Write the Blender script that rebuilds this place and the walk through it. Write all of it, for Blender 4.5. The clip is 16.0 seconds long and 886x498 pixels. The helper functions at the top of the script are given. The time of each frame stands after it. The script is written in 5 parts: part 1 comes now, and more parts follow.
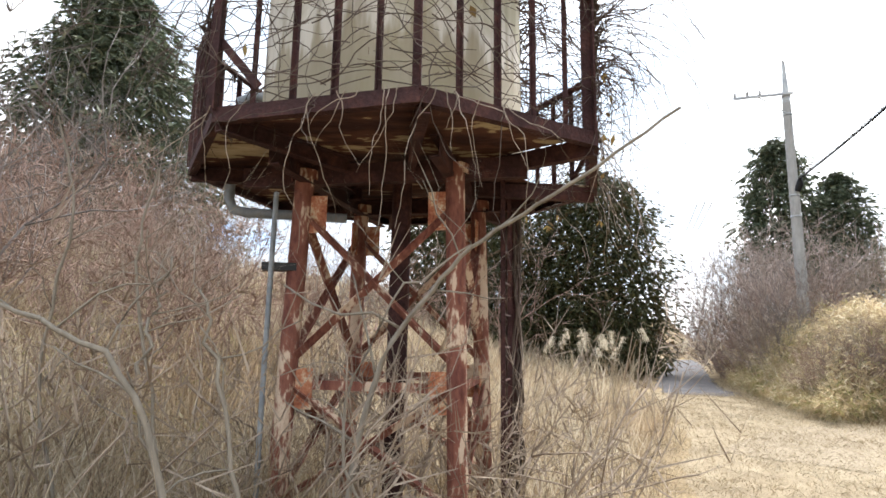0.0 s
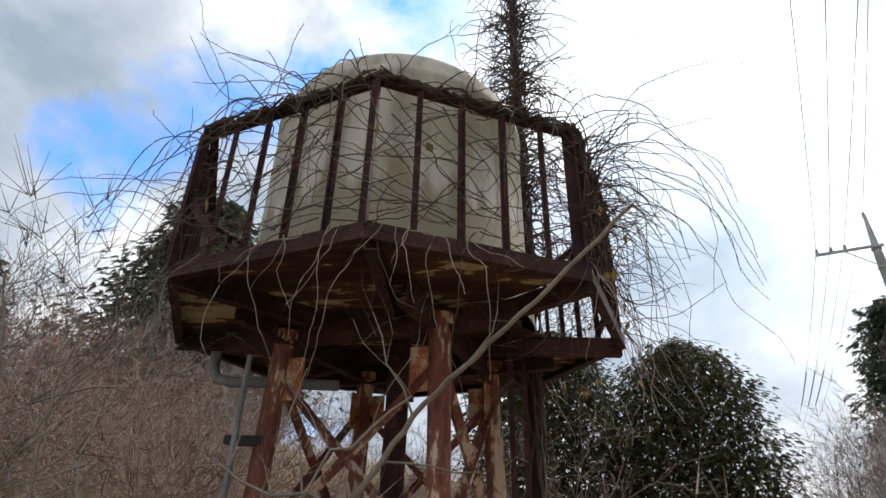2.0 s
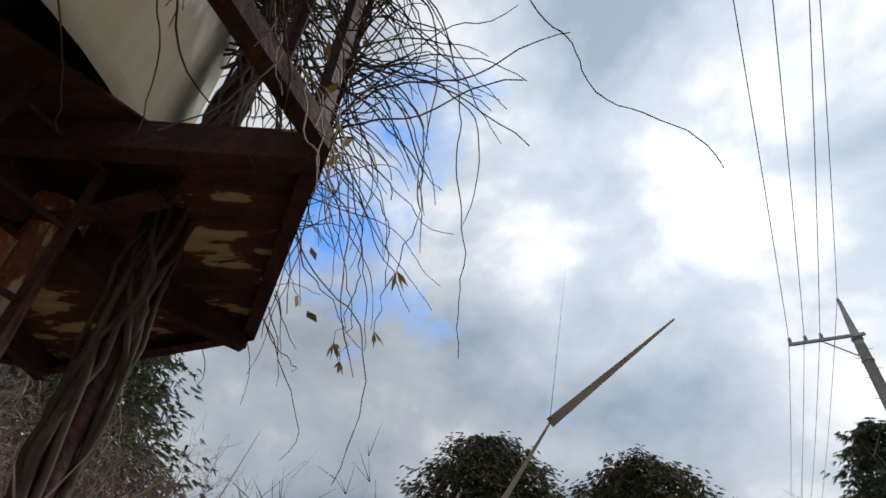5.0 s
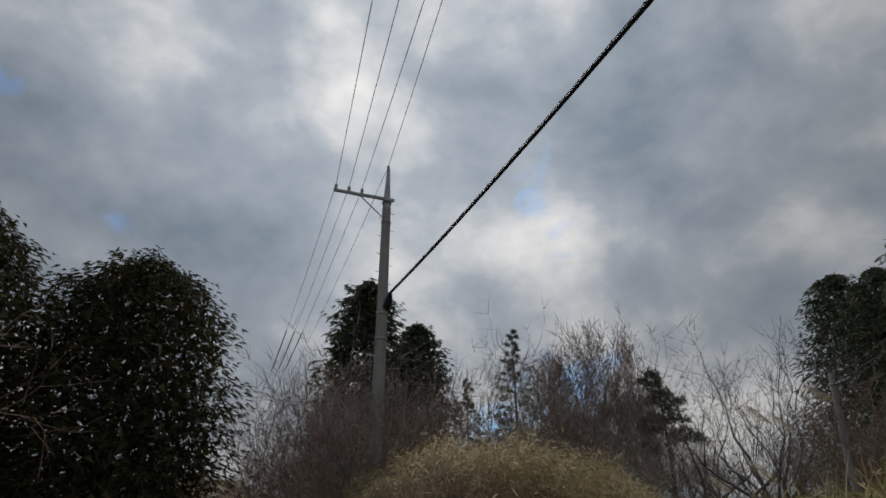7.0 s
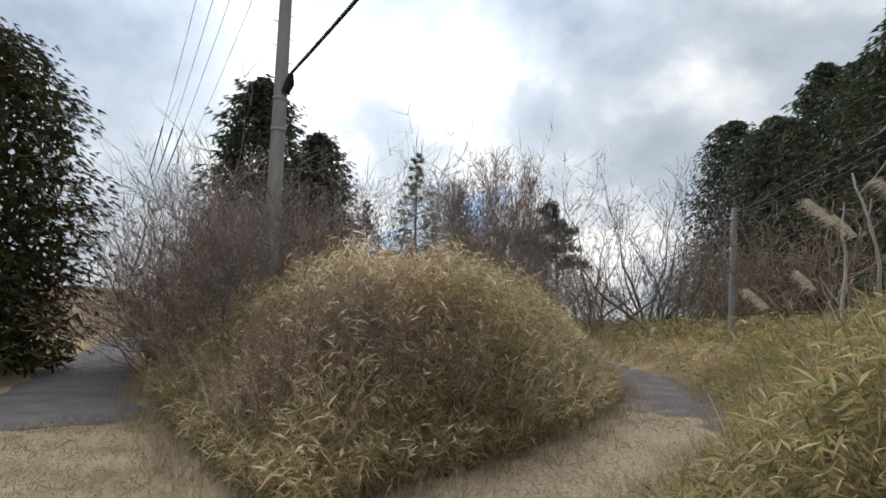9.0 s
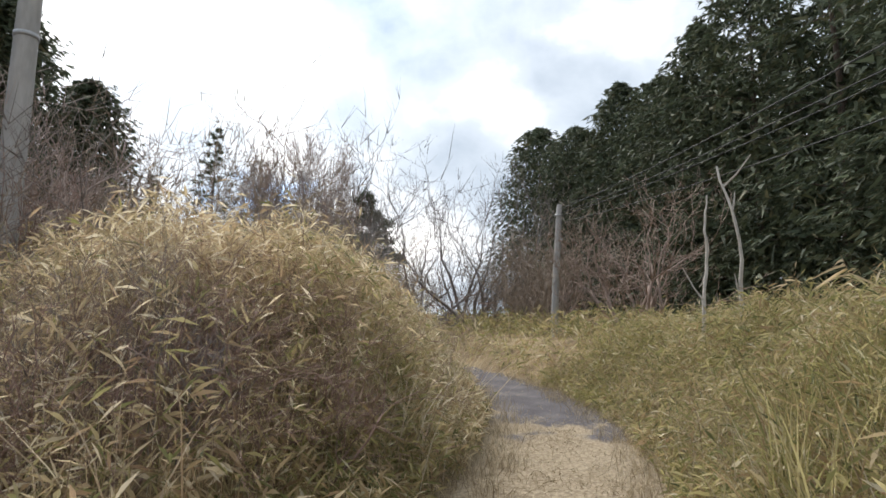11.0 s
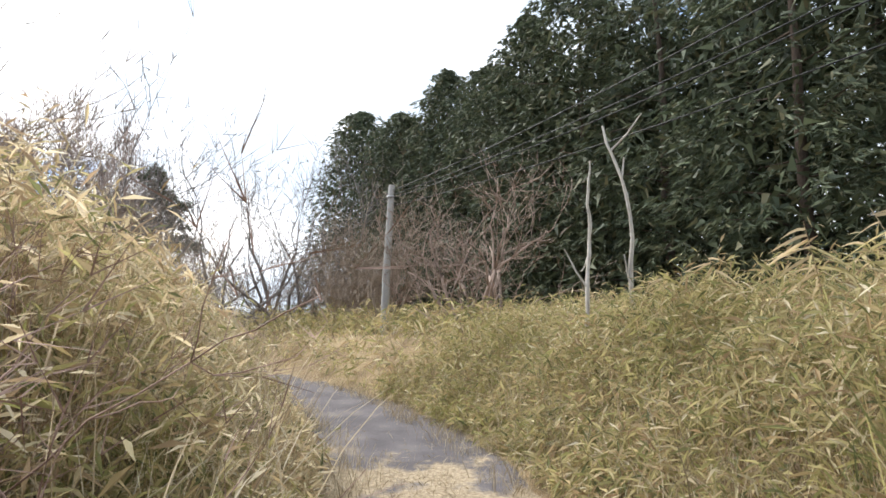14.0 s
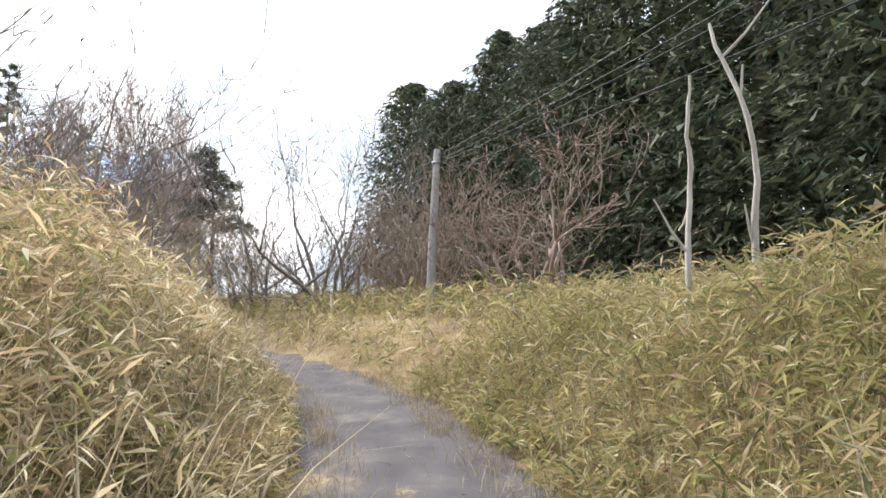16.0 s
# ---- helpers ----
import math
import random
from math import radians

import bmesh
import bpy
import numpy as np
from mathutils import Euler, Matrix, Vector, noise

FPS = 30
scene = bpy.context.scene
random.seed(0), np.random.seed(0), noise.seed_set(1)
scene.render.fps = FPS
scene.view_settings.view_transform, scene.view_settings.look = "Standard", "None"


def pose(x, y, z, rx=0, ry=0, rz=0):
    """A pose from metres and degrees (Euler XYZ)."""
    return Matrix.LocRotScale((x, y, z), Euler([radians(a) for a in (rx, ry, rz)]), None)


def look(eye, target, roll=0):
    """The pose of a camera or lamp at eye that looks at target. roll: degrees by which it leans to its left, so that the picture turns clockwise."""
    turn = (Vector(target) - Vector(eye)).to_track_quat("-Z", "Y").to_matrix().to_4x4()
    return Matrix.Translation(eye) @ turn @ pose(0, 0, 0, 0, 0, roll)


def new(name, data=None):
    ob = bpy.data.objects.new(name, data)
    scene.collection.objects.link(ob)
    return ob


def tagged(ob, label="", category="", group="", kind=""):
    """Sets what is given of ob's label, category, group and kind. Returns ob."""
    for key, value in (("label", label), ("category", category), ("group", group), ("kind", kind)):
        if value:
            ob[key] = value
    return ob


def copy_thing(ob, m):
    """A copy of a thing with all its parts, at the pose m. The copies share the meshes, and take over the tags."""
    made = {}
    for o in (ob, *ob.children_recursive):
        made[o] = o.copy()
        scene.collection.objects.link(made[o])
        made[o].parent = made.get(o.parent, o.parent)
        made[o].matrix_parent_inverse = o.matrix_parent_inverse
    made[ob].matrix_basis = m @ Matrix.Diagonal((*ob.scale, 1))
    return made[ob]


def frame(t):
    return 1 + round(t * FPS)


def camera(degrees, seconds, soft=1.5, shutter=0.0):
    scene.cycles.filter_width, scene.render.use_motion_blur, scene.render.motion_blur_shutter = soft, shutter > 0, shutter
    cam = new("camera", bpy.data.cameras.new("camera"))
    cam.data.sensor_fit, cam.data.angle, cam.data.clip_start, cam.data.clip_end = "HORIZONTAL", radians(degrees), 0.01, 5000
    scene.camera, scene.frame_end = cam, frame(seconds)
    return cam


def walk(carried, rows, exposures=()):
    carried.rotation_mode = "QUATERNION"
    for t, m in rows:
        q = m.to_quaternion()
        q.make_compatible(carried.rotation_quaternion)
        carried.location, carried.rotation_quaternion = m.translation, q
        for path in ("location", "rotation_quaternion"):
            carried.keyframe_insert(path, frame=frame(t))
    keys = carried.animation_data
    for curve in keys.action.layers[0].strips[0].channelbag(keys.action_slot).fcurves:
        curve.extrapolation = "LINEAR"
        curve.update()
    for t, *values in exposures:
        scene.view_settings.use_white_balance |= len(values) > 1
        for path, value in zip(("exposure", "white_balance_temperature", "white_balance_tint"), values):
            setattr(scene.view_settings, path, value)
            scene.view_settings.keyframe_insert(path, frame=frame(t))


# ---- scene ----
# ---- camera and walk ----
cam = camera(76.93, 16.0, soft=1.6)
walk(cam, [
    (0, pose(0.000, 0.000, 1.490, 99.11, -0.89, 0.00)),
    (0.5, pose(0.067, 0.108, 1.568, 105.58, -1.39, 1.80)),
    (1, pose(0.253, 0.168, 1.580, 114.62, -1.41, 4.41)),
    (1.5, pose(0.497, 0.285, 1.518, 117.23, -1.08, 7.60)),
    (2, pose(0.673, 0.595, 1.443, 117.64, -1.13, 8.84)),
    (2.5, pose(0.995, 1.005, 1.451, 118.09, -1.51, 10.13)),
    (3, pose(1.130, 1.344, 1.436, 120.29, -1.45, 13.08)),
    (5.3, pose(2.150, 4.360, 1.395, 130.70, -2.90, 1.22)),
    (5.5, pose(2.275, 4.600, 1.395, 130.65, -2.80, -4.45)),
    (6, pose(2.840, 4.810, 1.500, 129.96, 0.95, -16.93)),
    (6.5, pose(3.215, 5.148, 1.480, 121.41, 0.50, -30.60)),
    (7, pose(3.566, 5.501, 1.500, 114.90, 0.19, -39.19)),
    (7.5, pose(3.838, 5.914, 1.503, 113.45, -0.45, -41.36)),
    (8, pose(4.132, 6.426, 1.495, 109.05, -0.90, -43.04)),
    (8.5, pose(4.425, 6.900, 1.508, 102.24, -0.81, -45.82)),
    (9, pose(4.806, 7.420, 1.489, 97.50, -1.08, -50.07)),
    (9.5, pose(5.122, 7.892, 1.474, 97.29, -1.16, -56.80)),
    (12, pose(6.986, 9.933, 1.528, 97.22, -0.43, -79.19)),
    (12.5, pose(7.410, 10.052, 1.506, 97.36, -0.08, -84.99)),
    (13, pose(7.905, 10.180, 1.505, 96.45, 0.26, -88.76)),
    (13.5, pose(8.333, 10.277, 1.524, 96.76, 0.29, -89.61)),
    (14, pose(8.797, 10.251, 1.504, 96.92, 0.46, -89.45)),
    (14.5, pose(9.263, 10.249, 1.474, 96.56, 0.53, -89.15)),
    (15, pose(9.801, 10.175, 1.466, 95.19, 0.43, -88.22)),
    (15.5, pose(10.328, 10.120, 1.478, 94.83, 0.68, -85.79)),
    (16, pose(10.842, 10.070, 1.463, 95.11, 0.50, -83.24)),
], exposures=[
    (0, 1.7), (0.5, 1.45), (1.0, 1.0), (1.5, 0.6), (2.0, 0.5), (3.0, 0.7), (5.3, -0.62), (6.0, -1.45), (6.5, -1.42),
    (7.0, -1.08), (7.7, -0.8), (8.2, -0.75), (8.6, -0.18), (9.0, 0.22), (9.5, 0.42), (12.0, 1.0), (13.0, 1.28), (14.0, 1.38), (16.0, 1.45)])

# ---- sky and sun ----
SUN_AZ, SUN_EL = 34.0, 47.0          # degrees clockwise from +y, and above the horizon
world = bpy.data.worlds.new("sky")
scene.world = world
world.use_nodes = True
wn, wl = world.node_tree.nodes, world.node_tree.links
wn.clear()


def wnode(kind, **values):
    n = wn.new(kind)
    for k, v in values.items():
        n.inputs[k.replace("_", " ")].default_value = v
    return n


sky = wn.new("ShaderNodeTexSky")
sky.sky_type, sky.sun_disc = "NISHITA", False
sky.sun_elevation, sky.sun_rotation = radians(SUN_EL), radians(SUN_AZ)
coord = wn.new("ShaderNodeTexCoord")
squash = wn.new("ShaderNodeMapping")
squash.inputs["Scale"].default_value = (1.0, 1.0, 1.5)
squash.inputs["Location"].default_value = (0.35, 0.12, 0.0)
wl.new(coord.outputs["Generated"], squash.inputs["Vector"])
cover = wnode("ShaderNodeTexNoise", Scale=2.6, Detail=9.0, Roughness=0.56, Distortion=0.15)
wl.new(squash.outputs["Vector"], cover.inputs["Vector"])
# the one clear gap in the cloud, over the tower
gap = wn.new("ShaderNodeVectorMath")
gap.operation = "DOT_PRODUCT"
gap.inputs[1].default_value = (-0.36, 0.67, 0.65)
wl.new(coord.outputs["Generated"], gap.inputs[0])
gap_range = wnode("ShaderNodeMapRange")
gap_range.inputs["From Min"].default_value, gap_range.inputs["From Max"].default_value = 0.915, 1.0
gap_range.inputs["To Min"].default_value, gap_range.inputs["To Max"].default_value = 0.0, 0.23
wl.new(gap.outputs["Value"], gap_range.inputs["Value"])
minus = wn.new("ShaderNodeMath")
minus.operation = "SUBTRACT"
wl.new(cover.outputs["Fac"], minus.inputs[0])
wl.new(gap_range.outputs["Result"], minus.inputs[1])
mask = wn.new("ShaderNodeValToRGB")
mask.color_ramp.elements[0].position, mask.color_ramp.elements[1].position = 0.25, 0.39
wl.new(minus.outputs[0], mask.inputs["Fac"])
shade = wnode("ShaderNodeTexNoise", Scale=3.0, Detail=9.0, Roughness=0.52, Distortion=0.12)
squash_b = wn.new("ShaderNodeMapping")
squash_b.inputs["Scale"].default_value = (1.0, 1.0, 1.35)
squash_b.inputs["Location"].default_value = (1.7, 0.4, 0.9)
wl.new(coord.outputs["Generated"], squash_b.inputs["Vector"])
wl.new(squash_b.outputs["Vector"], shade.inputs["Vector"])
tone = wn.new("ShaderNodeValToRGB")
tone.color_ramp.elements[0].position, tone.color_ramp.elements[0].color = 0.32, (0.36, 0.44, 0.54, 1)
tone.color_ramp.elements[1].position, tone.color_ramp.elements[1].color = 0.68, (1.40, 1.38, 1.36, 1)
mid = tone.color_ramp.elements.new(0.50)
mid.color = (0.66, 0.73, 0.82, 1)
wl.new(shade.outputs["Fac"], tone.inputs["Fac"])
bg_sky, bg_cloud = wnode("ShaderNodeBackground", Strength=0.15), wnode("ShaderNodeBackground", Strength=0.80)
clear = wn.new("ShaderNodeMix")
clear.data_type, clear.blend_type = "RGBA", "MULTIPLY"
clear.inputs[0].default_value, clear.inputs[7].default_value = 1.0, (0.60, 1.15, 1.75, 1)
wl.new(sky.outputs["Color"], clear.inputs[6])
wl.new(clear.outputs[2], bg_sky.inputs["Color"])
halo = wn.new("ShaderNodeVectorMath")
halo.operation = "DOT_PRODUCT"
halo.inputs[1].default_value = (math.sin(radians(SUN_AZ)) * math.cos(radians(SUN_EL)), math.cos(radians(SUN_AZ)) * math.cos(radians(SUN_EL)), math.sin(radians(SUN_EL)))
wl.new(coord.outputs["Generated"], halo.inputs[0])
halo_range = wnode("ShaderNodeMapRange")
halo_range.interpolation_type = "SMOOTHSTEP"
halo_range.inputs["From Min"].default_value, halo_range.inputs["From Max"].default_value = 0.72, 1.0
halo_range.inputs["To Min"].default_value, halo_range.inputs["To Max"].default_value = 0.95, 1.65
wl.new(halo.outputs["Value"], halo_range.inputs["Value"])
lit = wn.new("ShaderNodeVectorMath")
lit.operation = "SCALE"
wl.new(tone.outputs["Color"], lit.inputs[0])
wl.new(halo_range.outputs["Result"], lit.inputs["Scale"])
wl.new(lit.outputs["Vector"], bg_cloud.inputs["Color"])
mixer, wout = wn.new("ShaderNodeMixShader"), wn.new("ShaderNodeOutputWorld")
wl.new(mask.outputs["Color"], mixer.inputs["Fac"])
wl.new(bg_sky.outputs[0], mixer.inputs[1])
wl.new(bg_cloud.outputs[0], mixer.inputs[2])
wl.new(mixer.outputs[0], wout.inputs["Surface"])

sun = new("sun", bpy.data.lights.new("sun", "SUN"))
sun.data.energy, sun.data.angle, sun.data.color = 2.7, radians(25), (1.0, 0.95, 0.88)
az, el = radians(SUN_AZ), radians(SUN_EL)
sun.matrix_world = look((0, 0, 40), (-math.sin(az) * math.cos(el), -math.cos(az) * math.cos(el), 40 - math.sin(el)))


# ---- materials ----
def ramp_node(nt, stops):
    n = nt.nodes.new("ShaderNodeValToRGB")
    els = n.color_ramp.elements
    while len(els) < len(stops):
        els.new(0.5)
    for e, (p, c) in zip(els, stops):
        e.position, e.color = p, (*c, 1)
    return n


def base_mat(name, rough=0.8, metal=0.0):
    m = bpy.data.materials.new(name)
    m.use_nodes = True
    b = m.node_tree.nodes["Principled BSDF"]
    b.inputs["Roughness"].default_value, b.inputs["Metallic"].default_value = rough, metal
    b.inputs["Specular IOR Level"].default_value = 0.25
    return m, m.node_tree, b


def noise_node(nt, scale, detail=5.0, stretch=None, kind="Object", rough=0.55):
    c, n = nt.nodes.new("ShaderNodeTexCoord"), nt.nodes.new("ShaderNodeTexNoise")
    n.inputs["Scale"].default_value, n.inputs["Detail"].default_value, n.inputs["Roughness"].default_value = scale, detail, rough
    if stretch:
        mp = nt.nodes.new("ShaderNodeMapping")
        mp.inputs["Scale"].default_value = stretch
        nt.links.new(c.outputs[kind], mp.inputs["Vector"])
        nt.links.new(mp.outputs["Vector"], n.inputs["Vector"])
    else:
        nt.links.new(c.outputs[kind], n.inputs["Vector"])
    return n


def mix_color(nt, fac, a, b, mode="MIX"):
    n = nt.nodes.new("ShaderNodeMix")
    n.data_type, n.blend_type = "RGBA", mode
    for sock, val in ((n.inputs[0], fac), (n.inputs[6], a), (n.inputs[7], b)):
        if isinstance(val, (int, float)):
            sock.default_value = val
        elif isinstance(val, tuple):
            sock.default_value = (*val, 1)
        else:
            nt.links.new(val, sock)
    return n.outputs[2]


def bump(nt, b, height, strength=0.4, dist=0.02):
    n = nt.nodes.new("ShaderNodeBump")
    n.inputs["Strength"].default_value, n.inputs["Distance"].default_value = strength, dist
    nt.links.new(height, n.inputs["Height"])
    nt.links.new(n.outputs["Normal"], b.inputs["Normal"])


def noisy(name, stops, scale, rough=0.8, metal=0.0, stretch=None, bump_s=0.4, fine=6.0, dist=0.02):
    """Two scales of noise through a ramp, with relief."""
    m, nt, b = base_mat(name, rough, metal)
    n1, n2 = noise_node(nt, scale, stretch=stretch), noise_node(nt, scale * fine, 6.0, stretch=stretch)
    r = ramp_node(nt, stops)
    s = nt.nodes.new("ShaderNodeMath")
    s.operation = "MULTIPLY_ADD"
    s.inputs[1].default_value = 0.35
    nt.links.new(n2.outputs["Fac"], s.inputs[0])
    s2 = nt.nodes.new("ShaderNodeMath")
    s2.operation = "MULTIPLY"
    s2.inputs[1].default_value = 0.65
    nt.links.new(n1.outputs["Fac"], s2.inputs[0])
    nt.links.new(s2.outputs[0], s.inputs[2])
    nt.links.new(s.outputs[0], r.inputs["Fac"])
    nt.links.new(r.outputs["Color"], b.inputs["Base Color"])
    bump(nt, b, n2.outputs["Fac"], bump_s, dist)
    return m


def leafy(name, stops, through_light=0.25, rough=0.6, patch=None):
    """Leaves and blades: each island its own tone, part of the light passing through."""
    m, nt, b = base_mat(name, rough)
    geo = nt.nodes.new("ShaderNodeNewGeometry")
    r = ramp_node(nt, stops)
    nt.links.new(geo.outputs["Random Per Island"], r.inputs["Fac"])
    col = r.outputs["Color"]
    if patch:
        n = noise_node(nt, patch[0], 3.0)
        pr = ramp_node(nt, [(0.42, (1, 1, 1)), (0.62, patch[1])])
        nt.links.new(n.outputs["Fac"], pr.inputs["Fac"])
        col = mix_color(nt, 1.0, col, pr.outputs["Color"], "MULTIPLY")
    nt.links.new(col, b.inputs["Base Color"])
    t, mx = nt.nodes.new("ShaderNodeBsdfTranslucent"), nt.nodes.new("ShaderNodeMixShader")
    nt.links.new(col, t.inputs["Color"])
    mx.inputs["Fac"].default_value = through_light
    out = nt.nodes["Material Output"]
    nt.links.new(b.outputs[0], mx.inputs[1])
    nt.links.new(t.outputs[0], mx.inputs[2])
    nt.links.new(mx.outputs[0], out.inputs["Surface"])
    return m


RUST_DARK = noisy("rusted_dark_steel", [(0.3, (0.022, 0.011, 0.012)), (0.5, (0.055, 0.025, 0.025)), (0.7, (0.115, 0.050, 0.040))], 6, 0.75, 0.2, bump_s=0.5)
RUST_RED = noisy("rusted_red_steel", [(0.32, (0.075, 0.022, 0.017)), (0.42, (0.15, 0.054, 0.041)), (0.53, (0.24, 0.10, 0.07)), (0.57, (0.58, 0.45, 0.34))], 5, 0.8, 0.1, (1, 1, 0.35))
GUSSET = noisy("flaking_gusset_paint", [(0.35, (0.22, 0.06, 0.035)), (0.5, (0.42, 0.17, 0.09)), (0.58, (0.55, 0.42, 0.29))], 9, 0.8)
DECK = noisy("peeling_cream_paint_on_rust", [(0.40, (0.040, 0.016, 0.014)), (0.535, (0.11, 0.048, 0.032)), (0.55, (0.38, 0.30, 0.185)), (0.7, (0.58, 0.50, 0.34))], 1.6, 0.8, 0.0, (0.6, 1.6, 1), 0.5, 4.0)
TANK = None
GALV = noisy("dull_galvanised_steel", [(0.35, (0.30, 0.31, 0.32)), (0.65, (0.46, 0.47, 0.47))], 3, 0.55, 0.4, bump_s=0.1)
CONCRETE = noisy("weathered_pole_concrete", [(0.3, (0.23, 0.225, 0.215)), (0.6, (0.36, 0.35, 0.335)), (0.75, (0.43, 0.42, 0.40))], 2.5, 0.85, 0, (1, 1, 0.3), 0.3)
RUBBER = noisy("black_cable_sheath", [(0.3, (0.008, 0.008, 0.009)), (0.7, (0.02, 0.02, 0.022))], 8, 0.5, bump_s=0.1)
PORCELAIN = noisy("glazed_insulator", [(0.3, (0.25, 0.24, 0.23)), (0.7, (0.4, 0.39, 0.37))], 8, 0.3, bump_s=0.05)
PIPE = noisy("grey_pipe_paint", [(0.35, (0.16, 0.18, 0.20)), (0.65, (0.30, 0.32, 0.34))], 5, 0.6, bump_s=0.1)
ASPHALT = noisy("worn_asphalt", [(0.3, (0.045, 0.042, 0.047)), (0.55, (0.085, 0.080, 0.088)), (0.75, (0.15, 0.135, 0.12))], 1.6, 0.9, 0, None, 0.7, 40.0, 0.01)
BARK = noisy("conifer_bark", [(0.3, (0.045, 0.032, 0.024)), (0.7, (0.12, 0.09, 0.07))], 5, 0.9, 0, (1, 1, 0.2), 0.6)
PALE_BARK = noisy("pale_dead_wood", [(0.3, (0.30, 0.27, 0.235)), (0.7, (0.52, 0.49, 0.44))], 7, 0.85, 0, (1, 1, 0.3))
TWIG = noisy("grey_brown_twig", [(0.3, (0.17, 0.13, 0.098)), (0.7, (0.38, 0.31, 0.245))], 4, 0.85, bump_s=0.1)
TWIG_RED = noisy("red_brown_twig", [(0.3, (0.14, 0.087, 0.07)), (0.7, (0.32, 0.22, 0.176))], 3, 0.85, bump_s=0.1)
TWIG_GREY = noisy("grey_twig", [(0.3, (0.116, 0.103, 0.099)), (0.7, (0.240, 0.215, 0.202))], 3, 0.85, bump_s=0.1)
TWIG_HAZE = noisy("pinkish_grey_twig", [(0.3, (0.25, 0.195, 0.17)), (0.7, (0.46, 0.38, 0.34))], 3, 0.85, bump_s=0.1)
SAPLING = noisy("grey_sapling_bark", [(0.3, (0.15, 0.13, 0.105)), (0.7, (0.32, 0.285, 0.235))], 7, 0.85, 0, (1, 1, 0.3))
TWIG_PINK = noisy("pinkish_twig", [(0.3, (0.20, 0.145, 0.12)), (0.7, (0.36, 0.28, 0.235))], 3, 0.85, bump_s=0.1)
VINE = noisy("dry_vine", [(0.3, (0.045, 0.032, 0.027)), (0.6, (0.11, 0.082, 0.066)), (0.75, (0.20, 0.16, 0.125))], 3, 0.85, bump_s=0.1)
CYPRESS = leafy("cypress_foliage", [(0.0, (0.042, 0.056, 0.034)), (0.45, (0.080, 0.102, 0.062)), (0.8, (0.122, 0.148, 0.084)), (1.0, (0.16, 0.152, 0.088))], 0.18, 0.6, (0.5, (0.82, 0.78, 0.74)))
CYPRESS_BROWN = leafy("bronzed_cypress_foliage", [(0.0, (0.020, 0.026, 0.011)), (0.5, (0.050, 0.055, 0.020)), (0.85, (0.085, 0.075, 0.028)), (1.0, (0.115, 0.075, 0.035))], 0.18, 0.6)
PINE = leafy("pine_needles", [(0.0, (0.040, 0.050, 0.030)), (0.6, (0.075, 0.095, 0.055)), (1.0, (0.12, 0.125, 0.075))], 0.3, 0.6)
SASA = leafy("yellowing_bamboo_grass", [(0.0, (0.12, 0.13, 0.065)), (0.18, (0.26, 0.255, 0.105)), (0.38, (0.40, 0.35, 0.165)), (0.62, (0.49, 0.42, 0.235)), (0.76, (0.28, 0.19, 0.115)), (0.88, (0.45, 0.345, 0.19)), (1.0, (0.66, 0.60, 0.46))], 0.55, 0.55, (0.55, (0.80, 0.82, 0.72)))
SASA_BROWN = leafy("browned_bamboo_grass", [(0.0, (0.24, 0.19, 0.11)), (0.2, (0.50, 0.415, 0.25)), (0.4, (0.38, 0.275, 0.175)), (0.7, (0.66, 0.565, 0.37)), (1.0, (0.78, 0.71, 0.55))], 0.6, 0.6, (0.5, (0.92, 0.87, 0.83)))
STRAW = leafy("dry_straw_grass", [(0.0, (0.19, 0.148, 0.095)), (0.4, (0.32, 0.262, 0.175)), (0.75, (0.43, 0.365, 0.26)), (1.0, (0.55, 0.49, 0.38))], 0.35, 0.65, (0.5, (0.82, 0.78, 0.72)))
PAMPAS = leafy("dry_pampas_grass", [(0.0, (0.21, 0.16, 0.115)), (0.3, (0.36, 0.295, 0.20)), (0.7, (0.50, 0.43, 0.315)), (1.0, (0.64, 0.58, 0.47))], 0.55, 0.65, (0.4, (0.78, 0.70, 0.64)))
PLUME = leafy("silvery_pampas_plume", [(0.0, (0.50, 0.44, 0.34)), (1.0, (0.70, 0.65, 0.54))], 0.45, 0.8)
DEAD_LEAF = leafy("withered_leaf", [(0.0, (0.10, 0.06, 0.025)), (0.6, (0.24, 0.16, 0.05)), (1.0, (0.35, 0.27, 0.09))], 0.3, 0.7)
LAMP_METAL = noisy("dark_lamp_metal", [(0.3, (0.012, 0.012, 0.013)), (0.7, (0.035, 0.034, 0.034))], 5, 0.5, 0.3, bump_s=0.1)
LAMP_GLASS = noisy("frosted_lamp_glass", [(0.3, (0.45, 0.45, 0.45)), (0.7, (0.6, 0.6, 0.6))], 5, 0.3, bump_s=0.05)


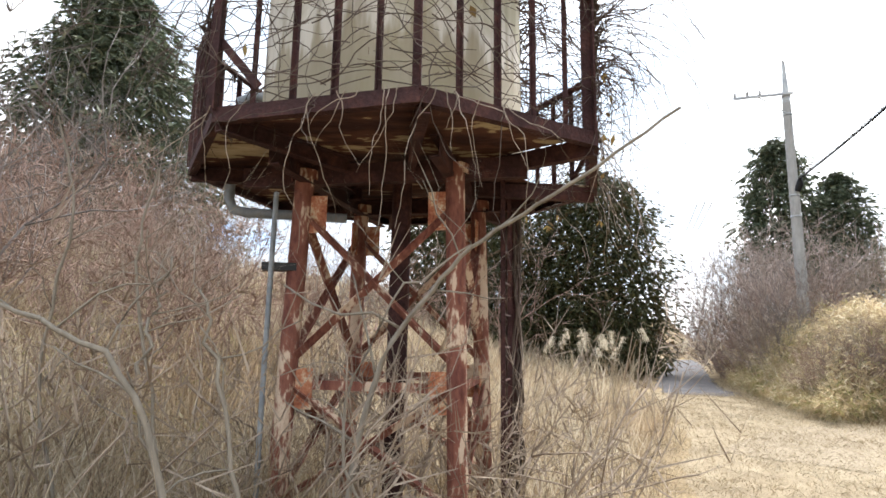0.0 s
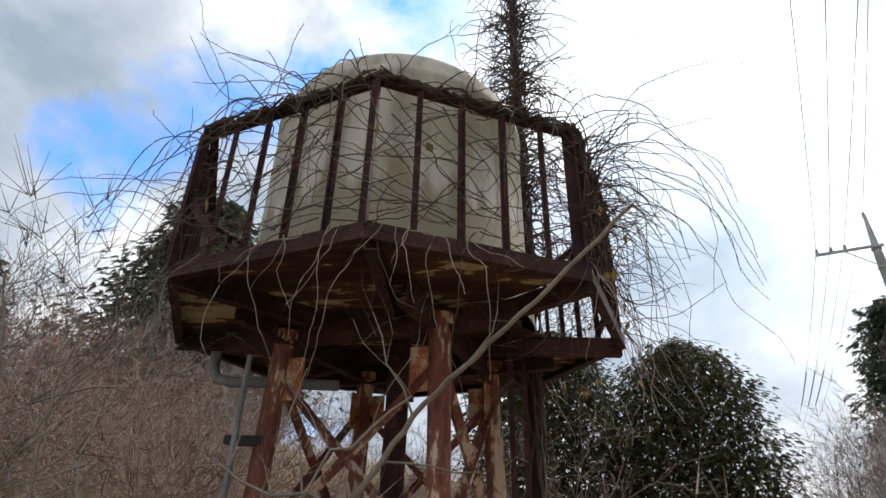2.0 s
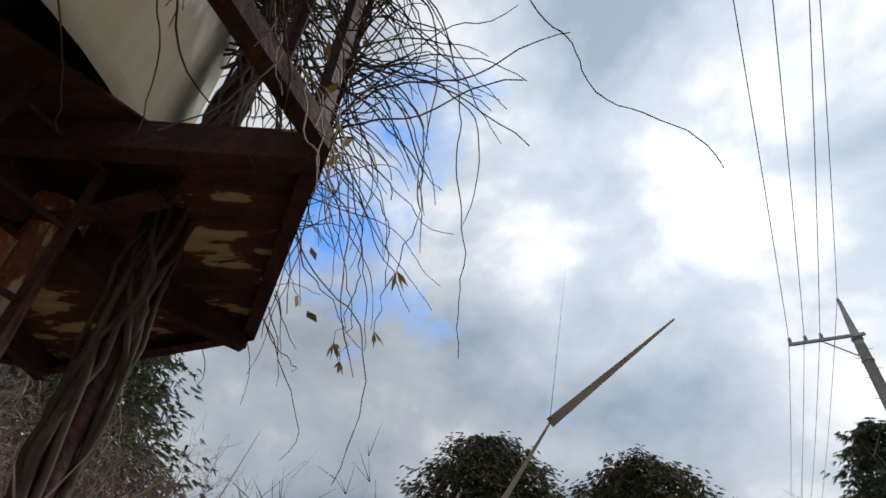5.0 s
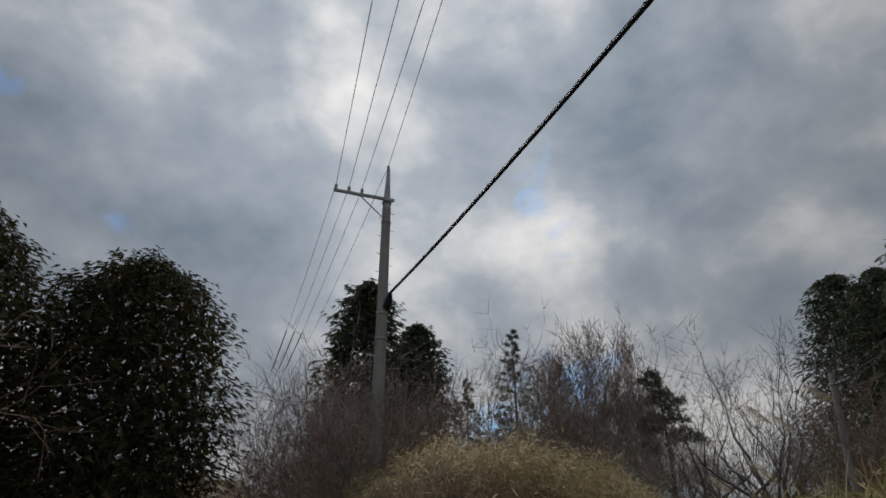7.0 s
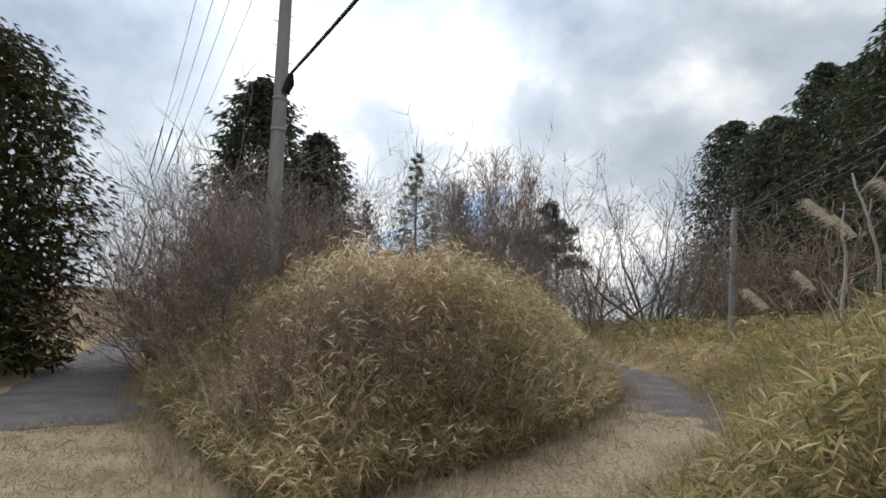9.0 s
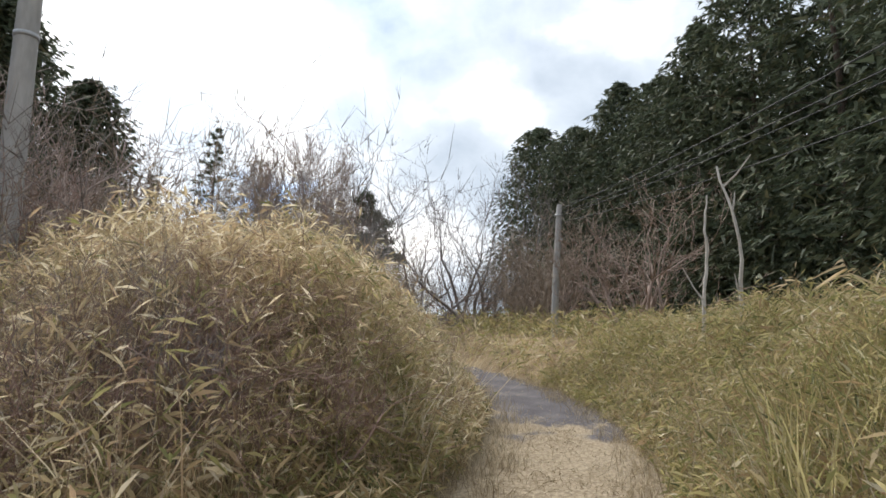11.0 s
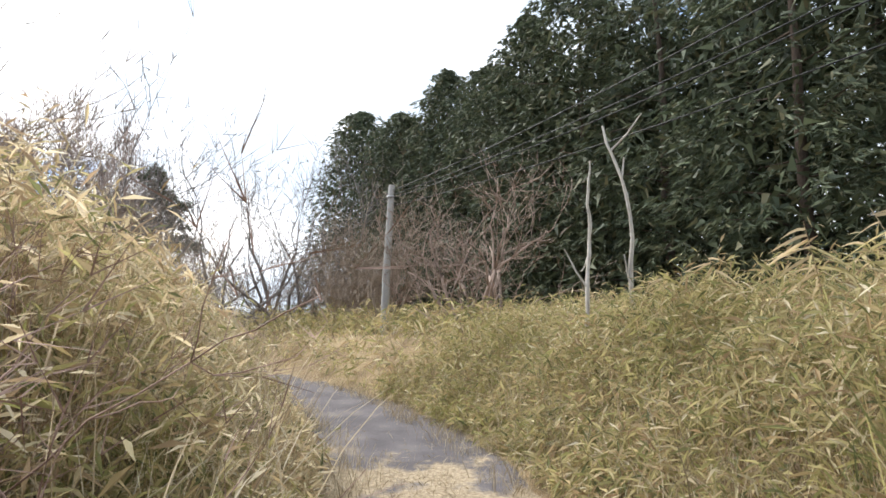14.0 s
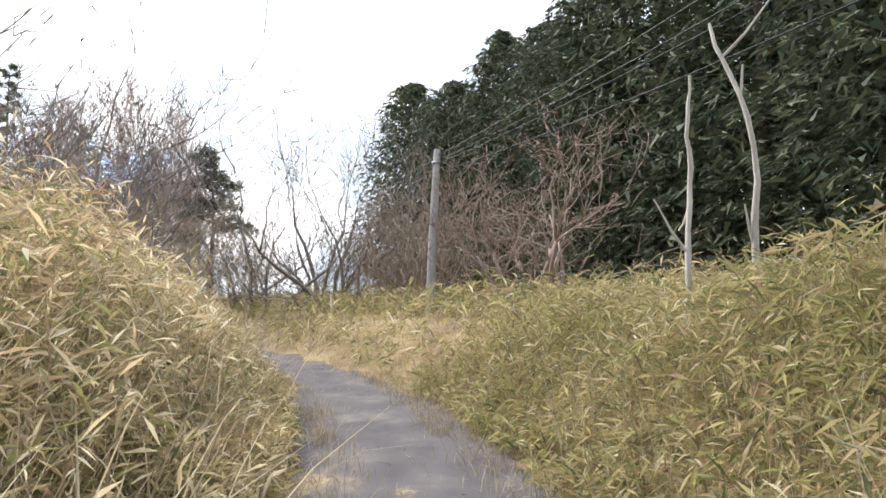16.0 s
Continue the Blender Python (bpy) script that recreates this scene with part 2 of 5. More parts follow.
def tank_material():
    m, nt, b = base_mat("stained_tank_shell", 0.85)
    streak, blot, fine = noise_node(nt, 2.2, 6, (3.0, 3.0, 0.35)), noise_node(nt, 1.3, 5), noise_node(nt, 18, 6)
    r1 = ramp_node(nt, [(0.35, (0.32, 0.285, 0.235)), (0.55, (0.49, 0.45, 0.385)), (0.75, (0.58, 0.54, 0.475))])
    nt.links.new(streak.outputs["Fac"], r1.inputs["Fac"])
    r2 = ramp_node(nt, [(0.50, (0, 0, 0)), (0.60, (1, 1, 1))])
    nt.links.new(blot.outputs["Fac"], r2.inputs["Fac"])
    moss = mix_color(nt, 0.55, r1.outputs["Color"], (0.24, 0.22, 0.11))
    col = mix_color(nt, r2.outputs["Color"], r1.outputs["Color"], moss)
    # damp brown tide below the ragged mid-height line
    pos, sep = nt.nodes.new("ShaderNodeTexCoord"), nt.nodes.new("ShaderNodeSeparateXYZ")
    nt.links.new(pos.outputs["Object"], sep.inputs[0])
    line = nt.nodes.new("ShaderNodeMath")
    line.operation = "MULTIPLY_ADD"
    line.inputs[1].default_value = 1.3
    nt.links.new(streak.outputs["Fac"], line.inputs[0])
    nt.links.new(sep.outputs["Z"], line.inputs[2])
    tide = nt.nodes.new("ShaderNodeMapRange")
    tide.inputs["From Min"].default_value, tide.inputs["From Max"].default_value = 4.30, 4.46
    tide.inputs["To Min"].default_value, tide.inputs["To Max"].default_value = 0.72, 0.0
    nt.links.new(line.outputs[0], tide.inputs["Value"])
    col = mix_color(nt, tide.outputs["Result"], col, (0.23, 0.19, 0.115))
    nt.links.new(col, b.inputs["Base Color"])
    bump(nt, b, fine.outputs["Fac"], 0.3, 0.01)
    return m


def lane_material():
    """Asphalt under straw litter that thins out along the lane."""
    m, nt, b = base_mat("asphalt_under_straw", 0.92)
    a1, a2, patch, fib = noise_node(nt, 1.6, 5), noise_node(nt, 60, 4), noise_node(nt, 0.9, 7, None, "Object", 0.65), noise_node(nt, 26, 6)
    ra = ramp_node(nt, [(0.3, (0.058, 0.052, 0.056)), (0.55, (0.10, 0.091, 0.096)), (0.75, (0.17, 0.15, 0.135))])
    rs = ramp_node(nt, [(0.3, (0.14, 0.105, 0.070)), (0.5, (0.25, 0.20, 0.135)), (0.7, (0.36, 0.30, 0.215))])
    nt.links.new(a1.outputs["Fac"], ra.inputs["Fac"])
    nt.links.new(fib.outputs["Fac"], rs.inputs["Fac"])
    pos, sep = nt.nodes.new("ShaderNodeTexCoord"), nt.nodes.new("ShaderNodeSeparateXYZ")
    nt.links.new(pos.outputs["Object"], sep.inputs[0])
    along = nt.nodes.new("ShaderNodeMapRange")
    along.inputs["From Min"].default_value, along.inputs["From Max"].default_value = 11.6, 16.8
    along.inputs["To Min"].default_value, along.inputs["To Max"].default_value = 0.34, -0.28
    nt.links.new(sep.outputs["X"], along.inputs["Value"])
    add = nt.nodes.new("ShaderNodeMath")
    nt.links.new(patch.outputs["Fac"], add.inputs[0])
    nt.links.new(along.outputs["Result"], add.inputs[1])
    sharp = ramp_node(nt, [(0.46, (0, 0, 0)), (0.54, (1, 1, 1))])
    nt.links.new(add.outputs[0], sharp.inputs["Fac"])
    nt.links.new(mix_color(nt, sharp.outputs["Color"], ra.outputs["Color"], rs.outputs["Color"]), b.inputs["Base Color"])
    bump(nt, b, a2.outputs["Fac"], 0.6, 0.01)
    return m


def ground_material():
    m, nt, b = base_mat("leaf_litter_soil", 0.95)
    n1, n2 = noise_node(nt, 0.6, 6), noise_node(nt, 22, 6)
    r = ramp_node(nt, [(0.3, (0.13, 0.095, 0.06)), (0.5, (0.24, 0.185, 0.115)), (0.7, (0.35, 0.29, 0.185))])
    nt.links.new(n1.outputs["Fac"], r.inputs["Fac"])
    r2 = ramp_node(nt, [(0.35, (0.6, 0.55, 0.5)), (0.65, (1.15, 1.1, 1.0))])
    nt.links.new(n2.outputs["Fac"], r2.inputs["Fac"])
    nt.links.new(mix_color(nt, 1.0, r.outputs["Color"], r2.outputs["Color"], "MULTIPLY"), b.inputs["Base Color"])
    bump(nt, b, n2.outputs["Fac"], 0.8, 0.03)
    return m


TANK, SOIL, LANE = tank_material(), ground_material(), lane_material()
PATH_STRAW = noisy("trodden_straw_path", [(0.3, (0.14, 0.105, 0.068)), (0.5, (0.27, 0.215, 0.14)), (0.7, (0.38, 0.315, 0.22))], 1.4, 0.95, 0, None, 0.8, 30.0, 0.02)


# ---- mesh helpers ----
def mesh_of(name, verts, faces, material, smooth=False):
    me = bpy.data.meshes.new(name)
    if isinstance(verts, np.ndarray) and isinstance(faces, np.ndarray):
        n, k = faces.shape
        me.vertices.add(len(verts))
        me.vertices.foreach_set("co", verts.astype(np.float32).ravel())
        me.loops.add(n * k)
        me.loops.foreach_set("vertex_index", faces.astype(np.int32).ravel())
        me.polygons.add(n)
        me.polygons.foreach_set("loop_start", np.arange(0, n * k, k, dtype=np.int32))
        me.polygons.foreach_set("loop_total", np.full(n, k, dtype=np.int32))
        me.update(calc_edges=True)
    else:
        me.from_pydata([tuple(v) for v in verts], [], [tuple(f) for f in faces])
    me.materials.append(material)
    me.polygons.foreach_set("use_smooth", np.full(len(me.polygons), smooth))
    return me


def put(name, me, parent=None, label="", m=None):
    ob = new(name, me)
    if parent is not None:
        ob.parent = parent
    if m is not None:
        ob.matrix_basis = m
    if label:
        ob["label"] = label
    return ob


class Geo:
    """Collects quads for one mesh."""

    def __init__(self):
        self.v, self.f, self.n, self.sticks = [], [], 0, []

    def add(self, v, f):
        self.v.append(np.asarray(v, float).reshape(-1, 3))
        self.f.append(np.asarray(f, int) + self.n)
        self.n += len(self.v[-1])

    def tube(self, pts, rad, sides=4):
        pts = np.asarray(pts, float)
        n = len(pts)
        rad = np.broadcast_to(np.asarray(rad, float), (n,))
        d = np.gradient(pts, axis=0)
        d /= np.linalg.norm(d, axis=1, keepdims=True) + 1e-9
        ref = np.where(np.abs(d[:, 2:3]) > 0.9, [[1.0, 0, 0]], [[0, 0, 1.0]])
        a = np.cross(d, ref)
        a /= np.linalg.norm(a, axis=1, keepdims=True) + 1e-9
        b = np.cross(d, a)
        ang = np.arange(sides) * 2 * np.pi / sides
        ring = pts[:, None] + rad[:, None, None] * (a[:, None] * np.cos(ang)[None, :, None] + b[:, None] * np.sin(ang)[None, :, None])
        i = (np.arange(n - 1)[:, None] * sides + np.arange(sides)[None]).ravel()
        j = (np.arange(n - 1)[:, None] * sides + (np.arange(sides)[None] + 1) % sides).ravel()
        self.add(ring.reshape(-1, 3), np.stack([i, j, j + sides, i + sides], 1))
        # ends
        if sides == 4:
            self.f.append(np.array([[3, 2, 1, 0], [0, 1, 2, 3]]) + np.array([[0], [(n - 1) * 4]]) + self.n - n * 4)

    def box(self, size, m):
        sx, sy, sz = (s / 2 for s in size)
        c = [m @ Vector((x, y, z)) for z in (-sz, sz) for x, y in ((-sx, -sy), (sx, -sy), (sx, sy), (-sx, sy))]
        self.add([tuple(p) for p in c], [[3, 2, 1, 0], [4, 5, 6, 7], [0, 1, 5, 4], [1, 2, 6, 5], [2, 3, 7, 6], [3, 0, 4, 7]])

    def mesh(self, name, material, smooth=False):
        if self.sticks:
            a, b, r = (np.array(q, float) for q in zip(*self.sticks))
            d = b - a
            s = np.cross(d, np.array([0.3, 0.5, 0.8]) + np.sin(np.arange(len(a)))[:, None] * [1.0, -0.7, 0.2])
            s *= (r / (np.linalg.norm(s, axis=1) + 1e-9))[:, None]
            v = np.stack([a - s, a + s, b + 0.25 * s, b - 0.25 * s], 1).reshape(-1, 3)
            self.add(v, np.arange(len(v)).reshape(-1, 4))
        return mesh_of(name, np.concatenate(self.v), np.concatenate(self.f), material, smooth)


def beam_between(a, b, w, h, roll=0.0):
    """A box's size and pose from a to b."""
    a, b = Vector(a), Vector(b)
    d = b - a
    m = Matrix.Translation((a + b) / 2) @ d.to_track_quat("Z", "Y").to_matrix().to_4x4() @ pose(0, 0, 0, 0, 0, roll)
    return (w, h, d.length), m


def angle_iron(a, b, w, t=0.008, roll=0.0):
    """An L-shaped steel angle from a to b, legs of width w."""
    size, m = beam_between(a, b, w, t, roll)
    h = t / 2
    return extruded([(-h, -h), (w, -h), (w, h), (h, h), (h, w), (-h, w)], [[0, 1, 2, 3], [0, 3, 4, 5]], size[2], m)


def channel(a, b, depth, flange, t=0.010, roll=0.0):
    """A C-shaped steel channel from a to b: web of the given depth and two flanges."""
    size, m = beam_between(a, b, t, depth, roll)
    h, k, e = t / 2, depth / 2, flange + t / 2
    return extruded([(-h, -k), (e, -k), (e, t - k), (h, t - k), (h, k - t), (e, k - t), (e, k), (-h, k)],
                    [[0, 1, 2, 3], [0, 3, 4, 7], [7, 4, 5, 6]], size[2], m)


def extruded(profile, caps, length, m):
    """A rolled steel section: one closed profile drawn out along z, with its end faces."""
    g = Geo()
    n = len(profile)
    v = [tuple(m @ Vector((x, y, z))) for z in (-length / 2, length / 2) for x, y in profile]
    f = [[k, (k + 1) % n, (k + 1) % n + n, k + n] for k in range(n)]
    f += [c[::-1] for c in caps] + [[q + n for q in c] for c in caps]
    g.add(v, f)
    return g


def thing(name, label, category, at=(0, 0, 0), group="", kind=""):
    ob = new(name)
    ob.empty_display_size = 0.1
    ob.location = at
    return tagged(ob, label, category, group, kind)


# ---- plan ----
ROAD_A = np.array([(-3, -9), (0.2, -1.5), (3.9, 5.3), (5.6, 9.5), (6.75, 14), (8.6, 20), (11.0, 26), (14, 33), (17, 40), (20, 48)], float)
ROAD_B = np.array([(4.4, 7.4), (6.2, 9.3), (8.0, 10.05), (10.5, 9.95), (13, 10.25), (15.5, 10.9), (18.3, 12.0), (22, 14.4), (26, 17.8), (31, 23), (38, 31)], float)
TOWER = Vector((-0.39, 4.86, 0.0))


def smooth(a, b, x):
    t = np.clip((x - a) / (b - a), 0, 1)
    return t * t * (3 - 2 * t)


def refine(line, n=8):
    t = np.arange(len(line))
    u = np.linspace(0, len(line) - 1, (len(line) - 1) * n + 1)
    out = np.stack([np.interp(u, t, line[:, k]) for k in (0, 1)], 1)
    for _ in range(6):
        out[1:-1] = (out[:-2] + 2 * out[1:-1] + out[2:]) / 4
    return out


LINE_A, LINE_B = refine(ROAD_A), refine(ROAD_B)


def side(line, x, y):
    """Distance to a road's middle, positive on its left."""
    p = np.stack([np.ravel(x), np.ravel(y)], 1).astype(float)
    best, sign = np.full(len(p), 1e9), np.ones(len(p))
    for a, b in zip(line[:-1], line[1:]):
        d = b - a
        t = np.clip(((p - a) @ d) / (d @ d), 0, 1)
        q = p - a - t[:, None] * d
        r = np.hypot(q[:, 0], q[:, 1])
        s = np.where(d[0] * (p[:, 1] - a[1]) - d[1] * (p[:, 0] - a[0]) > 0, 1.0, -1.0)
        hit = r < best
        best, sign = np.where(hit, r, best), np.where(hit, s, sign)
    return (best * sign).reshape(np.shape(x))


def wave(x, y, s, k=0.0):
    """A cheap smooth unevenness, about -1 to 1."""
    return (np.sin(x * s * 1.3 + 1.7 * np.sin(y * s * 0.7 + k)) + np.sin(y * s * 1.1 + k * 2 + 1.3 * np.sin(x * s * 0.9))) / 2


def zones(x, y):
    a, b = side(LINE_A, x, y), side(LINE_B, x, y)
    mound = np.minimum(-a - 1.25, b - 0.95) * np.where(x > 6.0, 1, 0)
    bank = np.minimum(-b - 0.95, (x - 7.0) * 0.7 + (y - 8) * 0.1)
    hill = a - 3.6
    return a, b, mound, bank, hill


def height(x, y):
    x, y = np.asarray(x, float), np.asarray(y, float)
    a, b, mound, bank, hill = zones(x, y)
    near = 1 - smooth(60, 160, np.hypot(x - 8, y - 10))
    h = 1.25 * smooth(0, 2.6, mound) * near
    h = np.maximum(h, 0.95 * smooth(0, 2.2, bank) * near)
    h = np.maximum(h, np.clip(0.31 * (hill - 0.9), 0, 4.2) * smooth(0, 2, hill) * near)
    off = np.minimum(np.abs(a), np.abs(b))
    return h + 0.05 * wave(x, y, 1.6) * smooth(1.2, 3, off) + 0.015 * wave(x, y, 4.0, 1.0)


def build_ground():
    def axis(lo, hi, step, far):
        mid = np.arange(lo, hi + step / 2, step)
        out = np.cumsum(step * 1.35 ** np.arange(1, 22))
        out = out[out < far]
        return np.concatenate([(lo - out)[::-1], mid, hi + out])
    xs, ys = axis(-22, 40, 0.3, 1200), axis(-10, 45, 0.3, 1200)
    gx, gy = np.meshgrid(xs, ys, indexing="ij")
    gz = height(gx, gy)
    n, k = gx.shape
    i = (np.arange(n - 1)[:, None] * k + np.arange(k - 1)[None]).ravel()
    me = mesh_of("ground", np.stack([gx, gy, gz], -1).reshape(-1, 3), np.stack([i, i + k, i + k + 1, i + 1], 1), SOIL, True)
    tagged(new("ground", me), "brown soil with leaf litter rising to banks", "ground", kind="structure")


def ribbon(name, line, half, lift, material, label, wobble=0.12):
    """A road surface laid along a line, with an uneven edge."""
    pts = line
    d = np.gradient(pts, axis=0)
    d /= np.linalg.norm(d, axis=1, keepdims=True)
    nrm = np.stack([-d[:, 1], d[:, 0]], 1)
    rows, m = [], 9
    for k, u in enumerate(np.linspace(-1, 1, m)):
        edge = half * u + (wobble * wave(pts[:, 0], pts[:, 1], 2.3, k) if k in (0, m - 1) else 0)
        p = pts + nrm * np.reshape(edge, (-1, 1))
        rows.append(np.column_stack([p, height(p[:, 0], p[:, 1]) + lift - (0.03 if k in (0, m - 1) else 0)]))
    v = np.stack(rows, 1)
    n = len(pts)
    i = (np.arange(n - 1)[:, None] * m + np.arange(m - 1)[None]).ravel()
    me = mesh_of(name, v.reshape(-1, 3), np.stack([i, i + 1, i + m + 1, i + m], 1), material, True)
    return tagged(new(name, me), label, "road", kind="structure")


build_ground()
fine_a, fine_b = refine(LINE_A, 6), refine(LINE_B, 6)
ribbon("path", fine_a[fine_a[:, 1] < 16.6], 1.75, 0.012, PATH_STRAW, "footpath of trodden dry straw-coloured grass", 0.25)
ribbon("road", fine_a[fine_a[:, 1] > 16.2], 1.15, 0.020, ASPHALT, "narrow worn asphalt lane between trees")
ribbon("road", fine_b, 1.12, 0.018, LANE, "narrow asphalt lane partly buried under dry straw", 0.15)


# ---- water tower ----
DECK_Z, RAIL_Z = 2.93, 3.97
CORNER = [(TOWER.x + 1.83 * math.cos(radians(-82.5 + 45 * k)), TOWER.y + 1.83 * math.sin(radians(-82.5 + 45 * k))) for k in range(8)]
LEGS = [(-57, 0.88), (33, 0.88), (123, 0.88), (213, 0.92)]


def lathe(profile, sides=40):
    g = Geo()
    n = len(profile)
    ang = np.arange(sides) * 2 * np.pi / sides
    v = np.array([[(r * math.cos(a), r * math.sin(a), z) for a in ang] for r, z in profile]).reshape(-1, 3)
    i = (np.arange(n - 1)[:, None] * sides + np.arange(sides)[None]).ravel()
    j = (np.arange(n - 1)[:, None] * sides + (np.arange(sides)[None] + 1) % sides).ravel()
    g.add(v, np.stack([i, j, j + sides, i + sides], 1))
    return g


def build_tower():
    tower = thing("water_tower", "rusty octagonal steel tower holding a stained round water tank", "water tower", (TOWER.x, TOWER.y, 0))
    inv = Matrix.Translation((-TOWER.x, -TOWER.y, 0))

    def fix(name, g, material, label="", smooth_it=False, parent=tower):
        return put(name, g.mesh(name, material, smooth_it), parent, label, inv.copy() if parent is tower else None)

    # legs: steel pipes splayed a little, with base plates
    foot, head = [], []
    for a, r in LEGS:
        c, s = math.cos(radians(a)), math.sin(radians(a))
        foot.append(Vector((TOWER.x + (r + 0.07) * c, TOWER.y + (r + 0.07) * s, -0.1)))
        head.append(Vector((TOWER.x + (r - 0.03) * c, TOWER.y + (r - 0.03) * s, 2.78)))
    for f, h in zip(foot, head):
        g = Geo()
        g.tube([f.lerp(h, t) for t in np.linspace(0, 1, 8)], 0.075, 14)
        g.tube([h - Vector((0, 0, 0.05)), h + Vector((0, 0, 0.03))], 0.11, 14)
        fix("leg", g, RUST_RED, smooth_it=True)
    level = lambda k, z: foot[k].lerp(head[k], (z + 0.1) / 2.88)
    for k in range(4):
        n = (k + 1) % 4
        for za, zb in ((0.25, 1.12), (1.12, 0.25), (1.25, 2.45), (2.45, 1.25)):
            fix("brace", angle_iron(level(k, za), level(n, zb), 0.06, 0.009, 45), RUST_RED)
        fix("strut", angle_iron(level(k, 1.1), level(n, 1.1), 0.065, 0.009), RUST_RED)
        for z in (1.1, 2.45):
            for e, o in ((k, n), (n, k)):
                p = level(e, z) + (level(o, z) - level(e, z)).normalized() * 0.13
                d = (level(o, z) - level(e, z)).normalized()
                m = Matrix.Translation(p) @ d.to_track_quat("X", "Z").to_matrix().to_4x4()
                g = Geo()
                g.box((0.16, 0.012, 0.30), m)
                fix("gusset_plate", g, GUSSET, "rust-red plate with flaking cream paint")
    # deck: a ring of plates around the hatch, cream paint peeling below
    out = np.array(CORNER)
    hatch = []
    for ang in range(8):
        w = radians(-82.5 + 45 * ang)
        hatch.append((TOWER.x + 0.5 * math.cos(w), TOWER.y + 0.5 * math.sin(w)))
    inn = np.array(hatch)
    for z0, z1 in ((DECK_Z - 0.012, DECK_Z),):
        for k in range(8):
            n = (k + 1) % 8
            # the plate next to the ladder is cut short, leaving the hatch open
            o0, o1, i0, i1 = out[k], out[n], inn[k], inn[n]
            if k == 1:
                o0, o1 = out[k] * 0.30 + i0 * 0.70, out[n] * 0.52 + i1 * 0.48
            c = [(*o0, z0), (*o1, z0), (*i1, z0), (*i0, z0), (*o0, z1), (*o1, z1), (*i1, z1), (*i0, z1)]
            g = Geo()
            g.add(c, [[0, 3, 2, 1], [4, 5, 6, 7], [0, 1, 5, 4], [1, 2, 6, 5], [2, 3, 7, 6], [3, 0, 4, 7]])
            fix("deck_plate", g, DECK, "deck plate with cream paint peeling off rust")
    g = Geo()
    g.add([(*p, DECK_Z - 0.012) for p in inn] + [(*p, DECK_Z) for p in inn], [[0, 1, 2, 3], [4, 5, 6, 7], [0, 3, 4, 7], [8, 11, 10, 9], [12, 15, 14, 13], [8, 15, 12, 11]])
    fix("centre_plate", g, DECK, "deck plate with cream paint peeling off rust")
    for k in range(8):
        a, b = Vector((*CORNER[k], DECK_Z - 0.042)), Vector((*CORNER[(k + 1) % 8], DECK_Z - 0.042))
        fix("edge_channel", channel(a, b, 0.10, 0.055, 0.009), RUST_DARK)
        e = Vector((TOWER.x, TOWER.y, DECK_Z - 0.085))
        c = Vector((*CORNER[k], DECK_Z - 0.085))
        fix("deck_beam", channel(e.lerp(c, 0.28), e.lerp(c, 0.985), 0.13, 0.06), RUST_DARK)
    for k in range(4):
        a, b = head[k], head[(k + 1) % 4]
        d = (b - a).normalized() * 0.55
        fix("deck_beam", channel(a - d, b + d, 0.16, 0.07), RUST_DARK)
    # railing
    for k in range(8):
        a, b = Vector((*CORNER[k], 0)), Vector((*CORNER[(k + 1) % 8], 0))
        ca = (a - TOWER) * 0.985 + TOWER
        cb = (b - TOWER) * 0.985 + TOWER
        fix("top_rail", angle_iron(ca + Vector((0, 0, RAIL_Z)), cb + Vector((0, 0, RAIL_Z)), 0.055, 0.008), RUST_DARK)
        for j in range(5):
            p = ca.lerp(cb, j / 5)
            heavy = j == 0
            w = 0.075 if heavy and k in (1, 2, 7) else (0.05 if heavy else 0.032)
            fix("rail_post" if heavy else "baluster", angle_iron(p + Vector((0, 0, DECK_Z - 0.02)), p + Vector((0, 0, RAIL_Z)), w, 0.007 if not heavy else 0.012, 20 * j), RUST_DARK)
    # a diagonal stay at two corners
    for k in (7, 2):
        c = Vector((*CORNER[k], 0))
        fix("stay", angle_iron(c + Vector((0, 0, DECK_Z + 0.45)), c.lerp(Vector((*CORNER[(k + 1) % 8], 0)), 0.22) + Vector((0, 0, DECK_Z + 0.1)), 0.05, 0.01), RUST_DARK)
    # tank: straight shell with bottom kerb and a domed top
    prof = [(1.20, DECK_Z + 0.002), (1.20, DECK_Z + 0.10), (1.16, DECK_Z + 0.13), (1.15, 3.9), (1.145, 4.72), (1.16, 4.74), (1.16, 4.80), (1.13, 4.83)]
    tank = put("tank", lathe(prof, 56).mesh("tank", TANK, True), tower, "stained cream tank shell", Matrix.Translation((-0.09, 0.02, 0)))
    dome = [(1.13, 4.83)] + [(1.12 * math.cos(radians(q)), 4.84 + 0.56 * math.sin(radians(q))) for q in range(4, 90, 6)] + [(0.01, 5.40)]
    put("dome", lathe(dome, 56).mesh("dome", TANK, True), tower, "weathered grey domed lid", Matrix.Translation((-0.09, 0.02, 0)))
    # pipes: overflow elbow, riser and cable conduit with its box
    g = Geo()
    ex, ey = -1.88, 4.72
    g.tube([(-0.9, 5.0, 2.56), (ex + 0.14, ey + 0.05, 2.55), (ex + 0.04, ey + 0.01, 2.57), (ex, ey, 2.66), (ex, ey, 3.45), (ex + 0.03, ey + 0.01, 3.56), (ex + 0.14, ey + 0.04, 3.62), (-1.55, 4.8, 3.62)], 0.045, 12)
    fix("overflow_pipe", g, PIPE, "grey plastic overflow pipe", True)
    g = Geo()
    fx, fy = foot[3].x - 0.11, foot[3].y - 0.08
    g.tube([(fx, fy, -0.05), (fx, fy, 1.2), (fx + 0.01, fy, 2.6)], 0.02, 10)
